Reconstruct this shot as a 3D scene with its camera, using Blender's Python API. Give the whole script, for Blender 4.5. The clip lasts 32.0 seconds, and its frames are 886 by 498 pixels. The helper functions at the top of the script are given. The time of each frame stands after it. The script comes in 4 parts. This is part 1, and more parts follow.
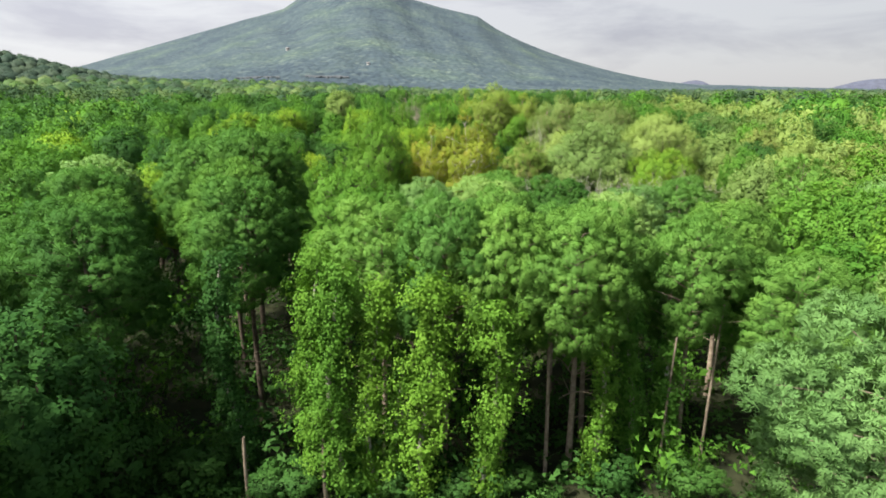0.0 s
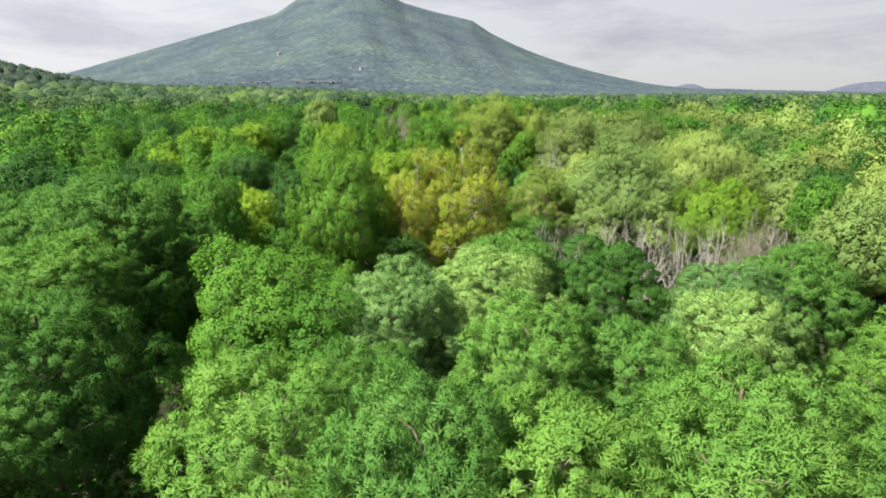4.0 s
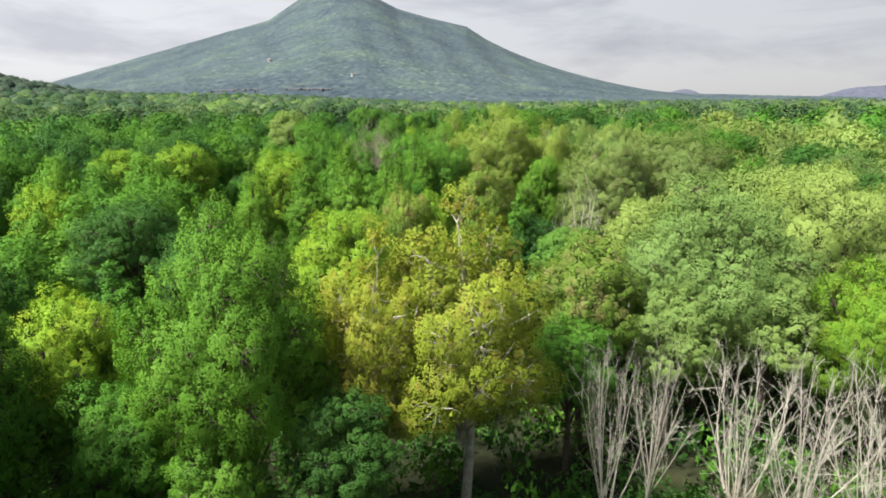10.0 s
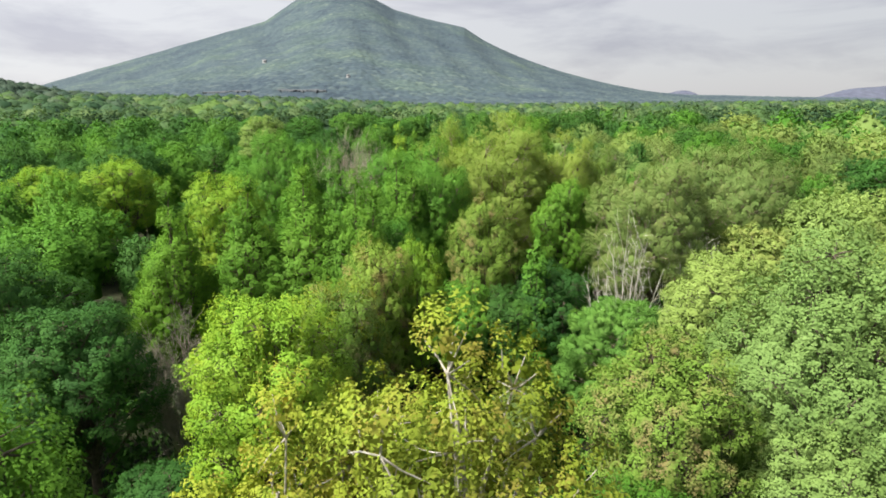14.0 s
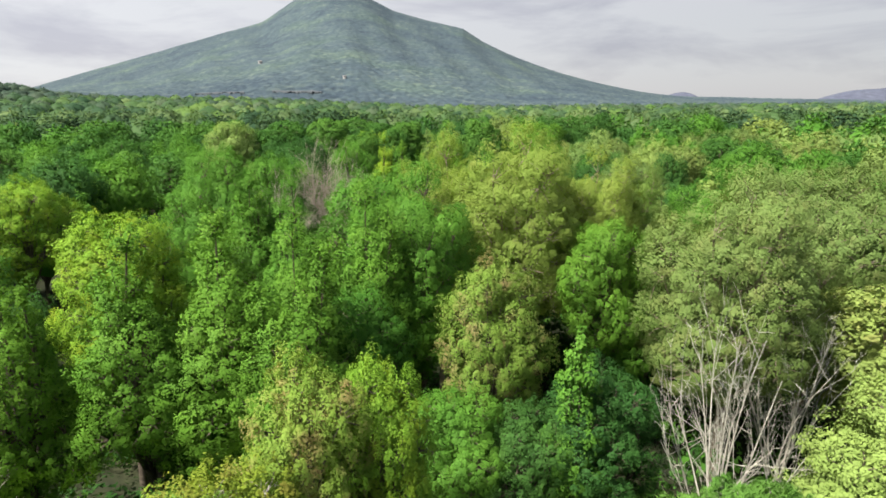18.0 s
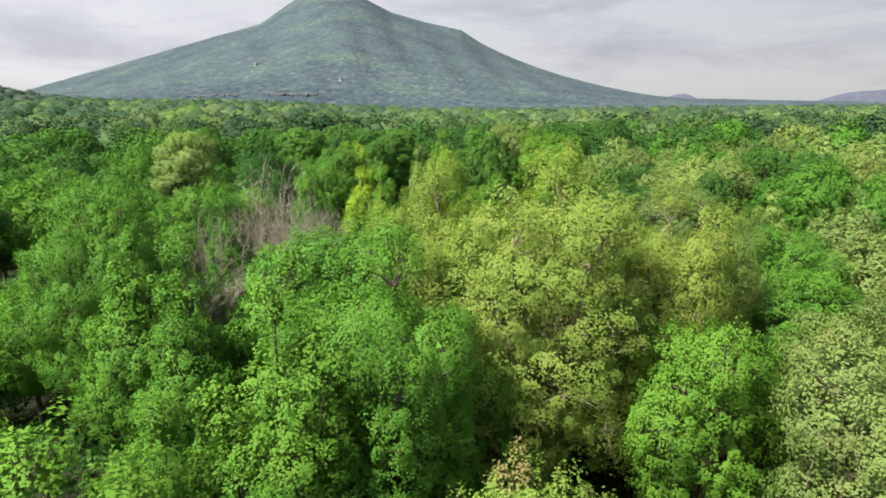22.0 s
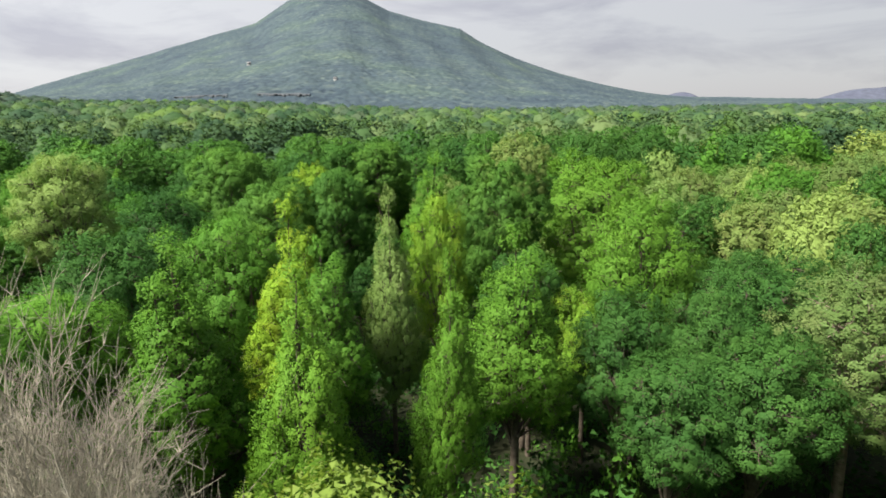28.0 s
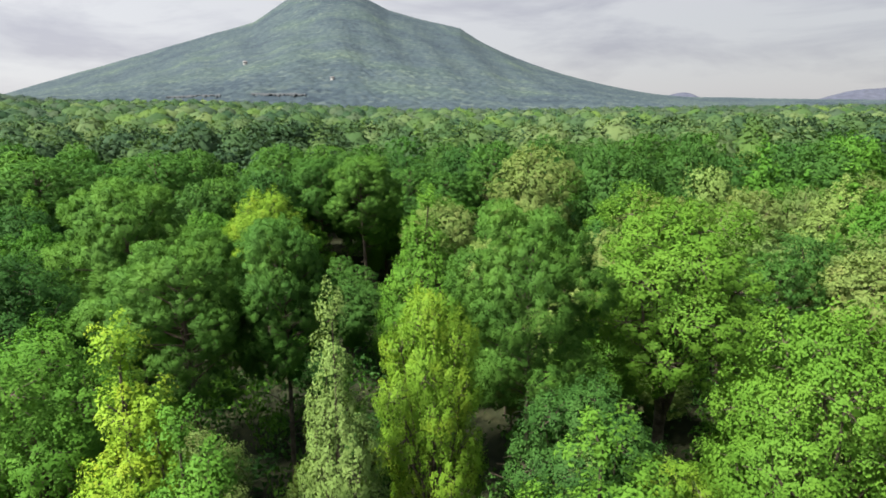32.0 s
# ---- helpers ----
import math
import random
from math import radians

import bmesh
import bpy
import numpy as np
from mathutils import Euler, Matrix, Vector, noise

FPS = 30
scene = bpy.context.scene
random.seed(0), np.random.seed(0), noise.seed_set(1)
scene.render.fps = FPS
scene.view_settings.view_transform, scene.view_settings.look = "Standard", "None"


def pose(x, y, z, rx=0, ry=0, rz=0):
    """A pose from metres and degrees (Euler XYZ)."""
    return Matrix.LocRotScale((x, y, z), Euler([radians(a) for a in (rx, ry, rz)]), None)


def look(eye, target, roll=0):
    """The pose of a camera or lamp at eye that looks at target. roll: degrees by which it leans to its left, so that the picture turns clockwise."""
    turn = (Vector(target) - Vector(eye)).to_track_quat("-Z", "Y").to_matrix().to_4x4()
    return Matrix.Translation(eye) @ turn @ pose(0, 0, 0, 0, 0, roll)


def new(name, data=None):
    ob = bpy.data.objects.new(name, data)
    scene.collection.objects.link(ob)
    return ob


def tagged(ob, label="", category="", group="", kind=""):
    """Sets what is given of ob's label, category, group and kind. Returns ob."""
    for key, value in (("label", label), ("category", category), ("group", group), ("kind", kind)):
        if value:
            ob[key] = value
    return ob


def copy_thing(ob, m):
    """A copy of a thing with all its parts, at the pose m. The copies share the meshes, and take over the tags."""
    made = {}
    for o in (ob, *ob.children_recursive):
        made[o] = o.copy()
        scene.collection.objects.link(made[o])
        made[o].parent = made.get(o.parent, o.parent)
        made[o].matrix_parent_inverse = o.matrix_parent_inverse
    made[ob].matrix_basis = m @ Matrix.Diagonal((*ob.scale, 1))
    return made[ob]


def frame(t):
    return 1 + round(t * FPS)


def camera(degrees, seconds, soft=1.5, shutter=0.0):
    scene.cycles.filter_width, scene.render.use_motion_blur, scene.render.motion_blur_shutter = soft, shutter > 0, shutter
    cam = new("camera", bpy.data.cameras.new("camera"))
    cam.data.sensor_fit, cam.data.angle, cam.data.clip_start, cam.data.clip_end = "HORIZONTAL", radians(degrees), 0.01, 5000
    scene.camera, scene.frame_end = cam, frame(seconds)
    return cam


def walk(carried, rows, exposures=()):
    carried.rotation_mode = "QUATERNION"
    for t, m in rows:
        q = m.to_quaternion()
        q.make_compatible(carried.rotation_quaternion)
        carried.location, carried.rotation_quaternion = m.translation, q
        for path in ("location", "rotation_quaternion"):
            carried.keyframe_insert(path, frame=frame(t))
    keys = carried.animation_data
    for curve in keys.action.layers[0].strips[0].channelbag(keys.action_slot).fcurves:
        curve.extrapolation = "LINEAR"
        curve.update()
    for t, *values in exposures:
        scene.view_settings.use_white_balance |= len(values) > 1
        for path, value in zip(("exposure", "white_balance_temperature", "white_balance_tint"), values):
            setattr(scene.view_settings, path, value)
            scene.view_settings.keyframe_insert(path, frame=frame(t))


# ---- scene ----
cam = camera(72.5, 32.0, soft=1.8)
METRES, EYE, TILT, LEAN, TURN = 130.0, 25.0, -14.3, 0.0, 0.0
ROWS = [
    (0.0, 0.0, 0.0, 0.0, 0.0, 0.0, 0.0),
    (0.5, 0.0007, 0.0213, 0.0067, -0.04, -0.0, 0.04),
    (1.0, 0.0012, 0.0426, 0.0136, -0.09, 0.02, 0.1),
    (1.5, 0.0018, 0.0638, 0.0203, -0.13, 0.06, 0.11),
    (2.0, 0.0024, 0.0852, 0.0268, -0.18, 0.12, 0.17),
    (2.5, 0.003, 0.1062, 0.0332, -0.23, 0.18, 0.2),
    (3.0, 0.0036, 0.1272, 0.0396, -0.29, 0.25, 0.22),
    (3.5, 0.0042, 0.1476, 0.0459, -0.37, 0.31, 0.28),
    (4.0, 0.0048, 0.1678, 0.0521, -0.41, 0.39, 0.33),
    (4.5, 0.0054, 0.1875, 0.0583, -0.47, 0.45, 0.36),
    (6.5, 0.0081, 0.266, 0.0817, -0.6, 0.69, 0.5),
    (7.0, 0.0088, 0.2846, 0.0874, -0.63, 0.72, 0.53),
    (7.5, 0.0095, 0.3033, 0.093, -0.66, 0.77, 0.56),
    (8.0, 0.0102, 0.3216, 0.0986, -0.71, 0.8, 0.57),
    (8.5, 0.011, 0.34, 0.1041, -0.74, 0.83, 0.57),
    (9.0, 0.0116, 0.358, 0.1095, -0.79, 0.87, 0.59),
    (9.5, 0.0126, 0.3758, 0.1147, -0.79, 0.9, 0.65),
    (10.0, 0.0135, 0.3936, 0.1201, -0.82, 0.93, 0.65),
    (10.5, 0.0143, 0.4113, 0.1254, -0.84, 0.94, 0.65),
    (11.0, 0.0153, 0.4289, 0.1307, -0.86, 0.95, 0.67),
    (11.5, 0.016, 0.4465, 0.1357, -0.9, 1.0, 0.7),
    (12.0, 0.0169, 0.4638, 0.1408, -0.93, 1.02, 0.72),
    (12.5, 0.0179, 0.481, 0.1457, -0.95, 1.05, 0.72),
    (13.0, 0.0189, 0.498, 0.1509, -0.96, 1.04, 0.74),
    (13.5, 0.02, 0.5151, 0.1559, -0.98, 1.05, 0.74),
    (14.0, 0.021, 0.532, 0.161, -1.0, 1.04, 0.75),
    (14.5, 0.0218, 0.5487, 0.166, -1.01, 1.05, 0.75),
    (16.5, 0.0255, 0.6158, 0.1853, -1.11, 1.11, 0.67),
    (17.0, 0.0265, 0.6327, 0.1901, -1.12, 1.11, 0.69),
    (17.5, 0.0273, 0.6498, 0.1951, -1.14, 1.12, 0.69),
    (18.0, 0.0282, 0.667, 0.2002, -1.14, 1.16, 0.71),
    (18.5, 0.0292, 0.6845, 0.2053, -1.14, 1.18, 0.71),
    (19.0, 0.0301, 0.7019, 0.2106, -1.14, 1.18, 0.72),
    (19.5, 0.031, 0.7196, 0.2156, -1.15, 1.24, 0.77),
    (20.0, 0.0319, 0.7372, 0.2209, -1.18, 1.28, 0.79),
    (20.5, 0.033, 0.755, 0.2263, -1.18, 1.28, 0.79),
    (21.0, 0.0341, 0.7729, 0.2315, -1.19, 1.33, 0.81),
    (21.5, 0.035, 0.7909, 0.2372, -1.21, 1.3, 0.81),
    (22.0, 0.036, 0.8088, 0.2427, -1.23, 1.34, 0.8),
    (22.5, 0.037, 0.827, 0.2481, -1.22, 1.35, 0.82),
    (23.0, 0.038, 0.8457, 0.2536, -1.23, 1.34, 0.84),
    (23.5, 0.0389, 0.8647, 0.2593, -1.24, 1.32, 0.87),
    (24.0, 0.0399, 0.8844, 0.2651, -1.23, 1.35, 0.88),
    (24.5, 0.041, 0.9045, 0.2712, -1.24, 1.3, 0.93),
    (25.0, 0.0421, 0.9248, 0.2773, -1.24, 1.31, 0.92),
    (25.5, 0.0432, 0.945, 0.2835, -1.23, 1.28, 0.91),
    (26.0, 0.0442, 0.9649, 0.2894, -1.25, 1.28, 0.94),
    (26.5, 0.045, 0.9844, 0.2954, -1.27, 1.28, 0.96),
    (28.5, 0.0487, 1.0606, 0.318, -1.28, 1.26, 1.08),
    (29.0, 0.0495, 1.0799, 0.3241, -1.28, 1.27, 1.08),
    (29.5, 0.0503, 1.0991, 0.3298, -1.29, 1.26, 1.08),
    (30.0, 0.0509, 1.1187, 0.3356, -1.31, 1.28, 1.06),
    (30.5, 0.0516, 1.1382, 0.3414, -1.31, 1.27, 1.03),
    (31.0, 0.0522, 1.1577, 0.3473, -1.3, 1.26, 1.0),
    (31.5, 0.0529, 1.1772, 0.3531, -1.31, 1.27, 0.99),
    (32.0, 0.0536, 1.1968, 0.3589, -1.32, 1.25, 0.98),
]
walk(cam, [(t, pose(0, 0, EYE, TILT, LEAN, TURN) @ pose(METRES * x, METRES * y, METRES * z, 90 + pitch, roll, yaw)) for t, x, y, z, yaw, pitch, roll in ROWS],
     exposures=((0.0, 1.5), (18.0, 1.42), (32.0, 1.38)))

# ---------------- light ----------------
SUN_FROM = Vector((-0.60, -0.30, 1.0)).normalized()
sun = new("sun", bpy.data.lights.new("sun", "SUN"))
sun.data.energy, sun.data.angle, sun.data.color = 5.0, radians(12), (1.0, 0.95, 0.84)
sun.matrix_basis = look(SUN_FROM * 300, (0, 0, 0))

world = bpy.data.worlds.new("sky")
scene.world = world
world.use_nodes = True
wn = world.node_tree
wn.nodes.clear()


def wnode(kind, **inputs):
    n = wn.nodes.new(kind)
    for key, value in inputs.items():
        n.inputs[key.replace("_", " ")].default_value = value
    return n


sky = wn.nodes.new("ShaderNodeTexSky")
sky.sky_type, sky.sun_disc = "NISHITA", False
sky.sun_elevation = math.asin(SUN_FROM.z)
sky.sun_rotation = math.atan2(SUN_FROM.x, SUN_FROM.y)
coord = wn.nodes.new("ShaderNodeTexCoord")
flat = wn.nodes.new("ShaderNodeMapping")
flat.inputs["Scale"].default_value = (1.3, 1.3, 6.0)
cloud = wnode("ShaderNodeTexNoise", Scale=2.6, Detail=7.0, Roughness=0.58, Distortion=0.3)
tone = wn.nodes.new("ShaderNodeValToRGB")
tone.color_ramp.elements[0].position, tone.color_ramp.elements[0].color = 0.36, (0.188, 0.185, 0.206, 1)
tone.color_ramp.elements[1].position, tone.color_ramp.elements[1].color = 0.57, (0.262, 0.261, 0.270, 1)
dim = wn.nodes.new("ShaderNodeMix")
dim.data_type, dim.blend_type = "RGBA", "MULTIPLY"
dim.inputs[0].default_value = 1.0
dim.inputs[7].default_value = (0.05, 0.05, 0.05, 1)
both = wn.nodes.new("ShaderNodeMix")
both.data_type = "RGBA"
bg = wnode("ShaderNodeBackground", Strength=1.0)
out = wn.nodes.new("ShaderNodeOutputWorld")
wn.links.new(coord.outputs["Generated"], flat.inputs["Vector"])
wn.links.new(flat.outputs["Vector"], cloud.inputs["Vector"])
wn.links.new(cloud.outputs["Fac"], tone.inputs["Fac"])
wn.links.new(sky.outputs["Color"], dim.inputs[6])
wn.links.new(dim.outputs[2], both.inputs[6])
# the cloud thins out overhead and lets the blue through
split = wn.nodes.new("ShaderNodeSeparateXYZ")
thin = wn.nodes.new("ShaderNodeMapRange")
for socket, value in (("From Min", 0.22), ("From Max", 0.70), ("To Min", 0.86), ("To Max", 0.30)):
    thin.inputs[socket].default_value = value
wn.links.new(coord.outputs["Generated"], split.inputs[0])
wn.links.new(split.outputs["Z"], thin.inputs["Value"])
wn.links.new(thin.outputs["Result"], both.inputs[0])
# the cloud cover brightens towards the hidden sun
toward = wn.nodes.new("ShaderNodeVectorMath")
toward.operation = "DOT_PRODUCT"
toward.inputs[1].default_value = tuple(SUN_FROM)
lift = wn.nodes.new("ShaderNodeMapRange")
for socket, value in (("From Min", -0.5), ("From Max", 0.1), ("To Min", 0.87), ("To Max", 1.22)):
    lift.inputs[socket].default_value = value
veil = wn.nodes.new("ShaderNodeVectorMath")
veil.operation = "SCALE"
wn.links.new(coord.outputs["Generated"], toward.inputs[0])
wn.links.new(toward.outputs["Value"], lift.inputs["Value"])
wn.links.new(tone.outputs["Color"], veil.inputs[0])
wn.links.new(lift.outputs["Result"], veil.inputs["Scale"])
wn.links.new(veil.outputs["Vector"], both.inputs[7])
wn.links.new(both.outputs[2], bg.inputs["Color"])
wn.links.new(bg.outputs["Background"], out.inputs["Surface"])


# ---------------- materials ----------------
def blank(name):
    m = bpy.data.materials.new(name)
    m.use_nodes = True
    m.node_tree.nodes.clear()
    return m, m.node_tree.nodes, m.node_tree.links


def mixed(nodes, links, a, b, fac, blend="MIX"):
    """A colour mix; a, b and fac are sockets or values."""
    n = nodes.new("ShaderNodeMix")
    n.data_type, n.blend_type = "RGBA", blend
    for index, value in ((0, fac), (6, a), (7, b)):
        if isinstance(value, bpy.types.NodeSocket):
            links.new(value, n.inputs[index])
        else:
            n.inputs[index].default_value = value if index == 0 else (*value, 1)
    return n.outputs[2]


def ramped(nodes, links, fac, *stops):
    n = nodes.new("ShaderNodeValToRGB")
    links.new(fac, n.inputs["Fac"])
    while len(n.color_ramp.elements) < len(stops):
        n.color_ramp.elements.new(0.5)
    for e, (p, c) in zip(n.color_ramp.elements, stops):
        e.position, e.color = p, (*c, 1)
    return n.outputs["Color"]


def noise_of(nodes, links, scale, detail=4.0, rough=0.6, where="Object"):
    c = nodes.new("ShaderNodeTexCoord")
    n = nodes.new("ShaderNodeTexNoise")
    n.inputs["Scale"].default_value, n.inputs["Detail"].default_value, n.inputs["Roughness"].default_value = scale, detail, rough
    links.new(c.outputs[where], n.inputs["Vector"])
    return n.outputs["Fac"]


def world_noise(nodes, links, scale, detail=2.0):
    g = nodes.new("ShaderNodeNewGeometry")
    n = nodes.new("ShaderNodeTexNoise")
    n.inputs["Scale"].default_value, n.inputs["Detail"].default_value = scale, detail
    links.new(g.outputs["Position"], n.inputs["Vector"])
    return n.outputs["Fac"]


def foliage(name, deep, mid, light, odd=None, through_light=0.26, gloss=0.6):
    """Leaves: each leaf, each spray and each tree has its own shade of the species' colour."""
    m, nodes, links = blank(name)
    deep, mid, light = [(0.75 * k[0], 0.81 * k[1], 0.69 * k[2]) for k in (deep, mid, light)]
    odd = odd and (0.75 * odd[0], 0.81 * odd[1], 0.69 * odd[2])
    geo = nodes.new("ShaderNodeNewGeometry")
    info = nodes.new("ShaderNodeObjectInfo")
    leaf = ramped(nodes, links, geo.outputs["Random Per Island"], (0.0, deep), (0.45, mid), (1.0, light))
    patch = ramped(nodes, links, world_noise(nodes, links, 0.55, 3.0), (0.30, deep), (0.5, mid), (0.72, light))
    col = mixed(nodes, links, mixed(nodes, links, leaf, patch, 0.72), mid, 0.25)
    if odd:
        spots = ramped(nodes, links, world_noise(nodes, links, 0.8, 4.0), (0.5, (0, 0, 0)), (0.66, (1, 1, 1)))
        col = mixed(nodes, links, col, odd, spots)
    even = nodes.new("ShaderNodeAttribute")
    even.attribute_name = "even"
    col = mixed(nodes, links, col, mid, even.outputs["Fac"])
    tone = nodes.new("ShaderNodeAttribute")
    tone.attribute_name = "tone"
    own = nodes.new("ShaderNodeMath")
    own.operation = "ADD"
    links.new(info.outputs["Random"], own.inputs[0])
    links.new(tone.outputs["Fac"], own.inputs[1])
    turn = nodes.new("ShaderNodeMath")
    turn.operation = "FRACT"
    links.new(own.outputs[0], turn.inputs[0])
    tree = ramped(nodes, links, turn.outputs[0], (0.0, (0.68, 0.77, 0.82)), (0.35, (0.90, 0.93, 0.95)), (0.7, (1.02, 1.0, 1.0)), (1.0, (1.20, 1.12, 1.06)))
    col = mixed(nodes, links, col, tree, 1.0, "MULTIPLY")
    body = nodes.new("ShaderNodeBsdfPrincipled")
    body.inputs["Roughness"].default_value = gloss
    body.inputs["Specular IOR Level"].default_value = 0.06
    links.new(col, body.inputs["Base Color"])
    glow = nodes.new("ShaderNodeBsdfTranslucent")
    warm = mixed(nodes, links, col, (1.12, 1.16, 0.66), 1.0, "MULTIPLY")
    links.new(warm, glow.inputs["Color"])
    mix = nodes.new("ShaderNodeMixShader")
    mix.inputs[0].default_value = through_light
    links.new(body.outputs[0], mix.inputs[1])
    links.new(glow.outputs[0], mix.inputs[2])
    o = nodes.new("ShaderNodeOutputMaterial")
    links.new(mix.outputs[0], o.inputs["Surface"])
    return m


def rough_mat(name, a, b, c, scale, bump=0.3, rough=0.9, where="Object"):
    m, nodes, links = blank(name)
    big = noise_of(nodes, links, scale, 5.0, 0.65, where)
    fine = noise_of(nodes, links, scale * 7, 4.0, 0.7, where)
    col = ramped(nodes, links, big, (0.3, a), (0.5, b), (0.72, c))
    shade = ramped(nodes, links, fine, (0.3, (0.7, 0.7, 0.7)), (0.7, (1.25, 1.25, 1.25)))
    col = mixed(nodes, links, col, shade, 1.0, "MULTIPLY")
    body = nodes.new("ShaderNodeBsdfPrincipled")
    body.inputs["Roughness"].default_value = rough
    body.inputs["Specular IOR Level"].default_value = 0.2
    links.new(col, body.inputs["Base Color"])
    bm = nodes.new("ShaderNodeBump")
    bm.inputs["Strength"].default_value = bump
    links.new(fine, bm.inputs["Height"])
    links.new(bm.outputs[0], body.inputs["Normal"])
    o = nodes.new("ShaderNodeOutputMaterial")
    links.new(body.outputs[0], o.inputs["Surface"])
    return m


LEAF = {
    "pine": foliage("pine_needles", (0.092, 0.214, 0.048), (0.150, 0.300, 0.066), (0.222, 0.380, 0.092)),
    "pine_dark": foliage("dark_pine_needles", (0.050, 0.134, 0.034), (0.088, 0.202, 0.044), (0.142, 0.280, 0.060)),
    "pine_grey": foliage("grey_green_pine_needles", (0.150, 0.270, 0.095), (0.225, 0.365, 0.124), (0.305, 0.450, 0.160)),
    "green": foliage("green_leaves", (0.060, 0.160, 0.028), (0.106, 0.246, 0.038), (0.168, 0.330, 0.054)),
    # dark leaves, deepened further to hold the shade on lower crowns
    "dark": foliage("shade_deepened_dark_green_leaves", (0.034, 0.096, 0.028), (0.060, 0.146, 0.036), (0.098, 0.208, 0.050)),
    "bright": foliage("bright_green_leaves", (0.080, 0.184, 0.026), (0.130, 0.266, 0.036), (0.190, 0.334, 0.050)),
    "lime": foliage("yellow_green_leaves", (0.150, 0.275, 0.032), (0.230, 0.380, 0.044), (0.315, 0.465, 0.064), (0.28, 0.36, 0.038)),
    "gold": foliage("yellowing_leaves", (0.200, 0.255, 0.034), (0.300, 0.345, 0.045), (0.390, 0.425, 0.066), (0.33, 0.27, 0.06)),
    "straw": foliage("straw_green_leaves", (0.180, 0.256, 0.060), (0.255, 0.338, 0.076), (0.325, 0.402, 0.104), (0.285, 0.335, 0.090), 0.40),
    "pale": foliage("pale_yellow_green_leaves", (0.185, 0.268, 0.086), (0.256, 0.350, 0.110), (0.328, 0.420, 0.146)),
    "olive": foliage("pale_olive_leaves", (0.150, 0.212, 0.070), (0.214, 0.284, 0.088), (0.278, 0.344, 0.116), (0.24, 0.262, 0.094)),
    # far woods: leaf colours greyed and blued to hold the distance haze
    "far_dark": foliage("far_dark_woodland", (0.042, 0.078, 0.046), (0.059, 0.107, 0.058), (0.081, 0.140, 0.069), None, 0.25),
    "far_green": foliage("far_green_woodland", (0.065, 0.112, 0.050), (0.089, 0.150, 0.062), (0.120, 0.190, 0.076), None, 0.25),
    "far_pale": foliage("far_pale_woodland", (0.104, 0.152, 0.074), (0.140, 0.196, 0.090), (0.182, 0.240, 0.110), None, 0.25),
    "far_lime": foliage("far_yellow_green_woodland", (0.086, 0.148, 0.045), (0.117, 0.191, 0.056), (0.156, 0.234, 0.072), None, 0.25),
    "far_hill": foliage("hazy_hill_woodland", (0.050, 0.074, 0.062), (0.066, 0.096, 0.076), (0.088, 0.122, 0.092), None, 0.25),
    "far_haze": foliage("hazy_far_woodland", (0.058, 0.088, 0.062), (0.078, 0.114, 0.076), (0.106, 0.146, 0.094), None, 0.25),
    "red": foliage("reddish_green_leaves", (0.120, 0.210, 0.038), (0.195, 0.300, 0.056), (0.280, 0.370, 0.088), (0.29, 0.23, 0.11)),
}
BARK = rough_mat("brown_bark", (0.045, 0.034, 0.026), (0.085, 0.068, 0.052), (0.14, 0.115, 0.09), 2.2)
PALE_BARK = rough_mat("pale_grey_bark", (0.20, 0.18, 0.14), (0.36, 0.33, 0.28), (0.52, 0.50, 0.45), 1.6)
PINE_BARK = rough_mat("pine_bark", (0.13, 0.10, 0.075), (0.24, 0.19, 0.14), (0.34, 0.29, 0.23), 2.4)
DEAD = rough_mat("bleached_dead_wood", (0.31, 0.295, 0.245), (0.43, 0.41, 0.35), (0.54, 0.52, 0.455), 1.3)
DEAD_BROWN = rough_mat("grey_brown_dead_wood", (0.19, 0.170, 0.130), (0.27, 0.245, 0.19), (0.35, 0.325, 0.26), 1.3)
# litter made near black, so the shade under the crowns is in its colour
SOIL = rough_mat("shade_darkened_leaf_litter", (0.010, 0.013, 0.006), (0.020, 0.024, 0.010), (0.034, 0.036, 0.016), 0.25)


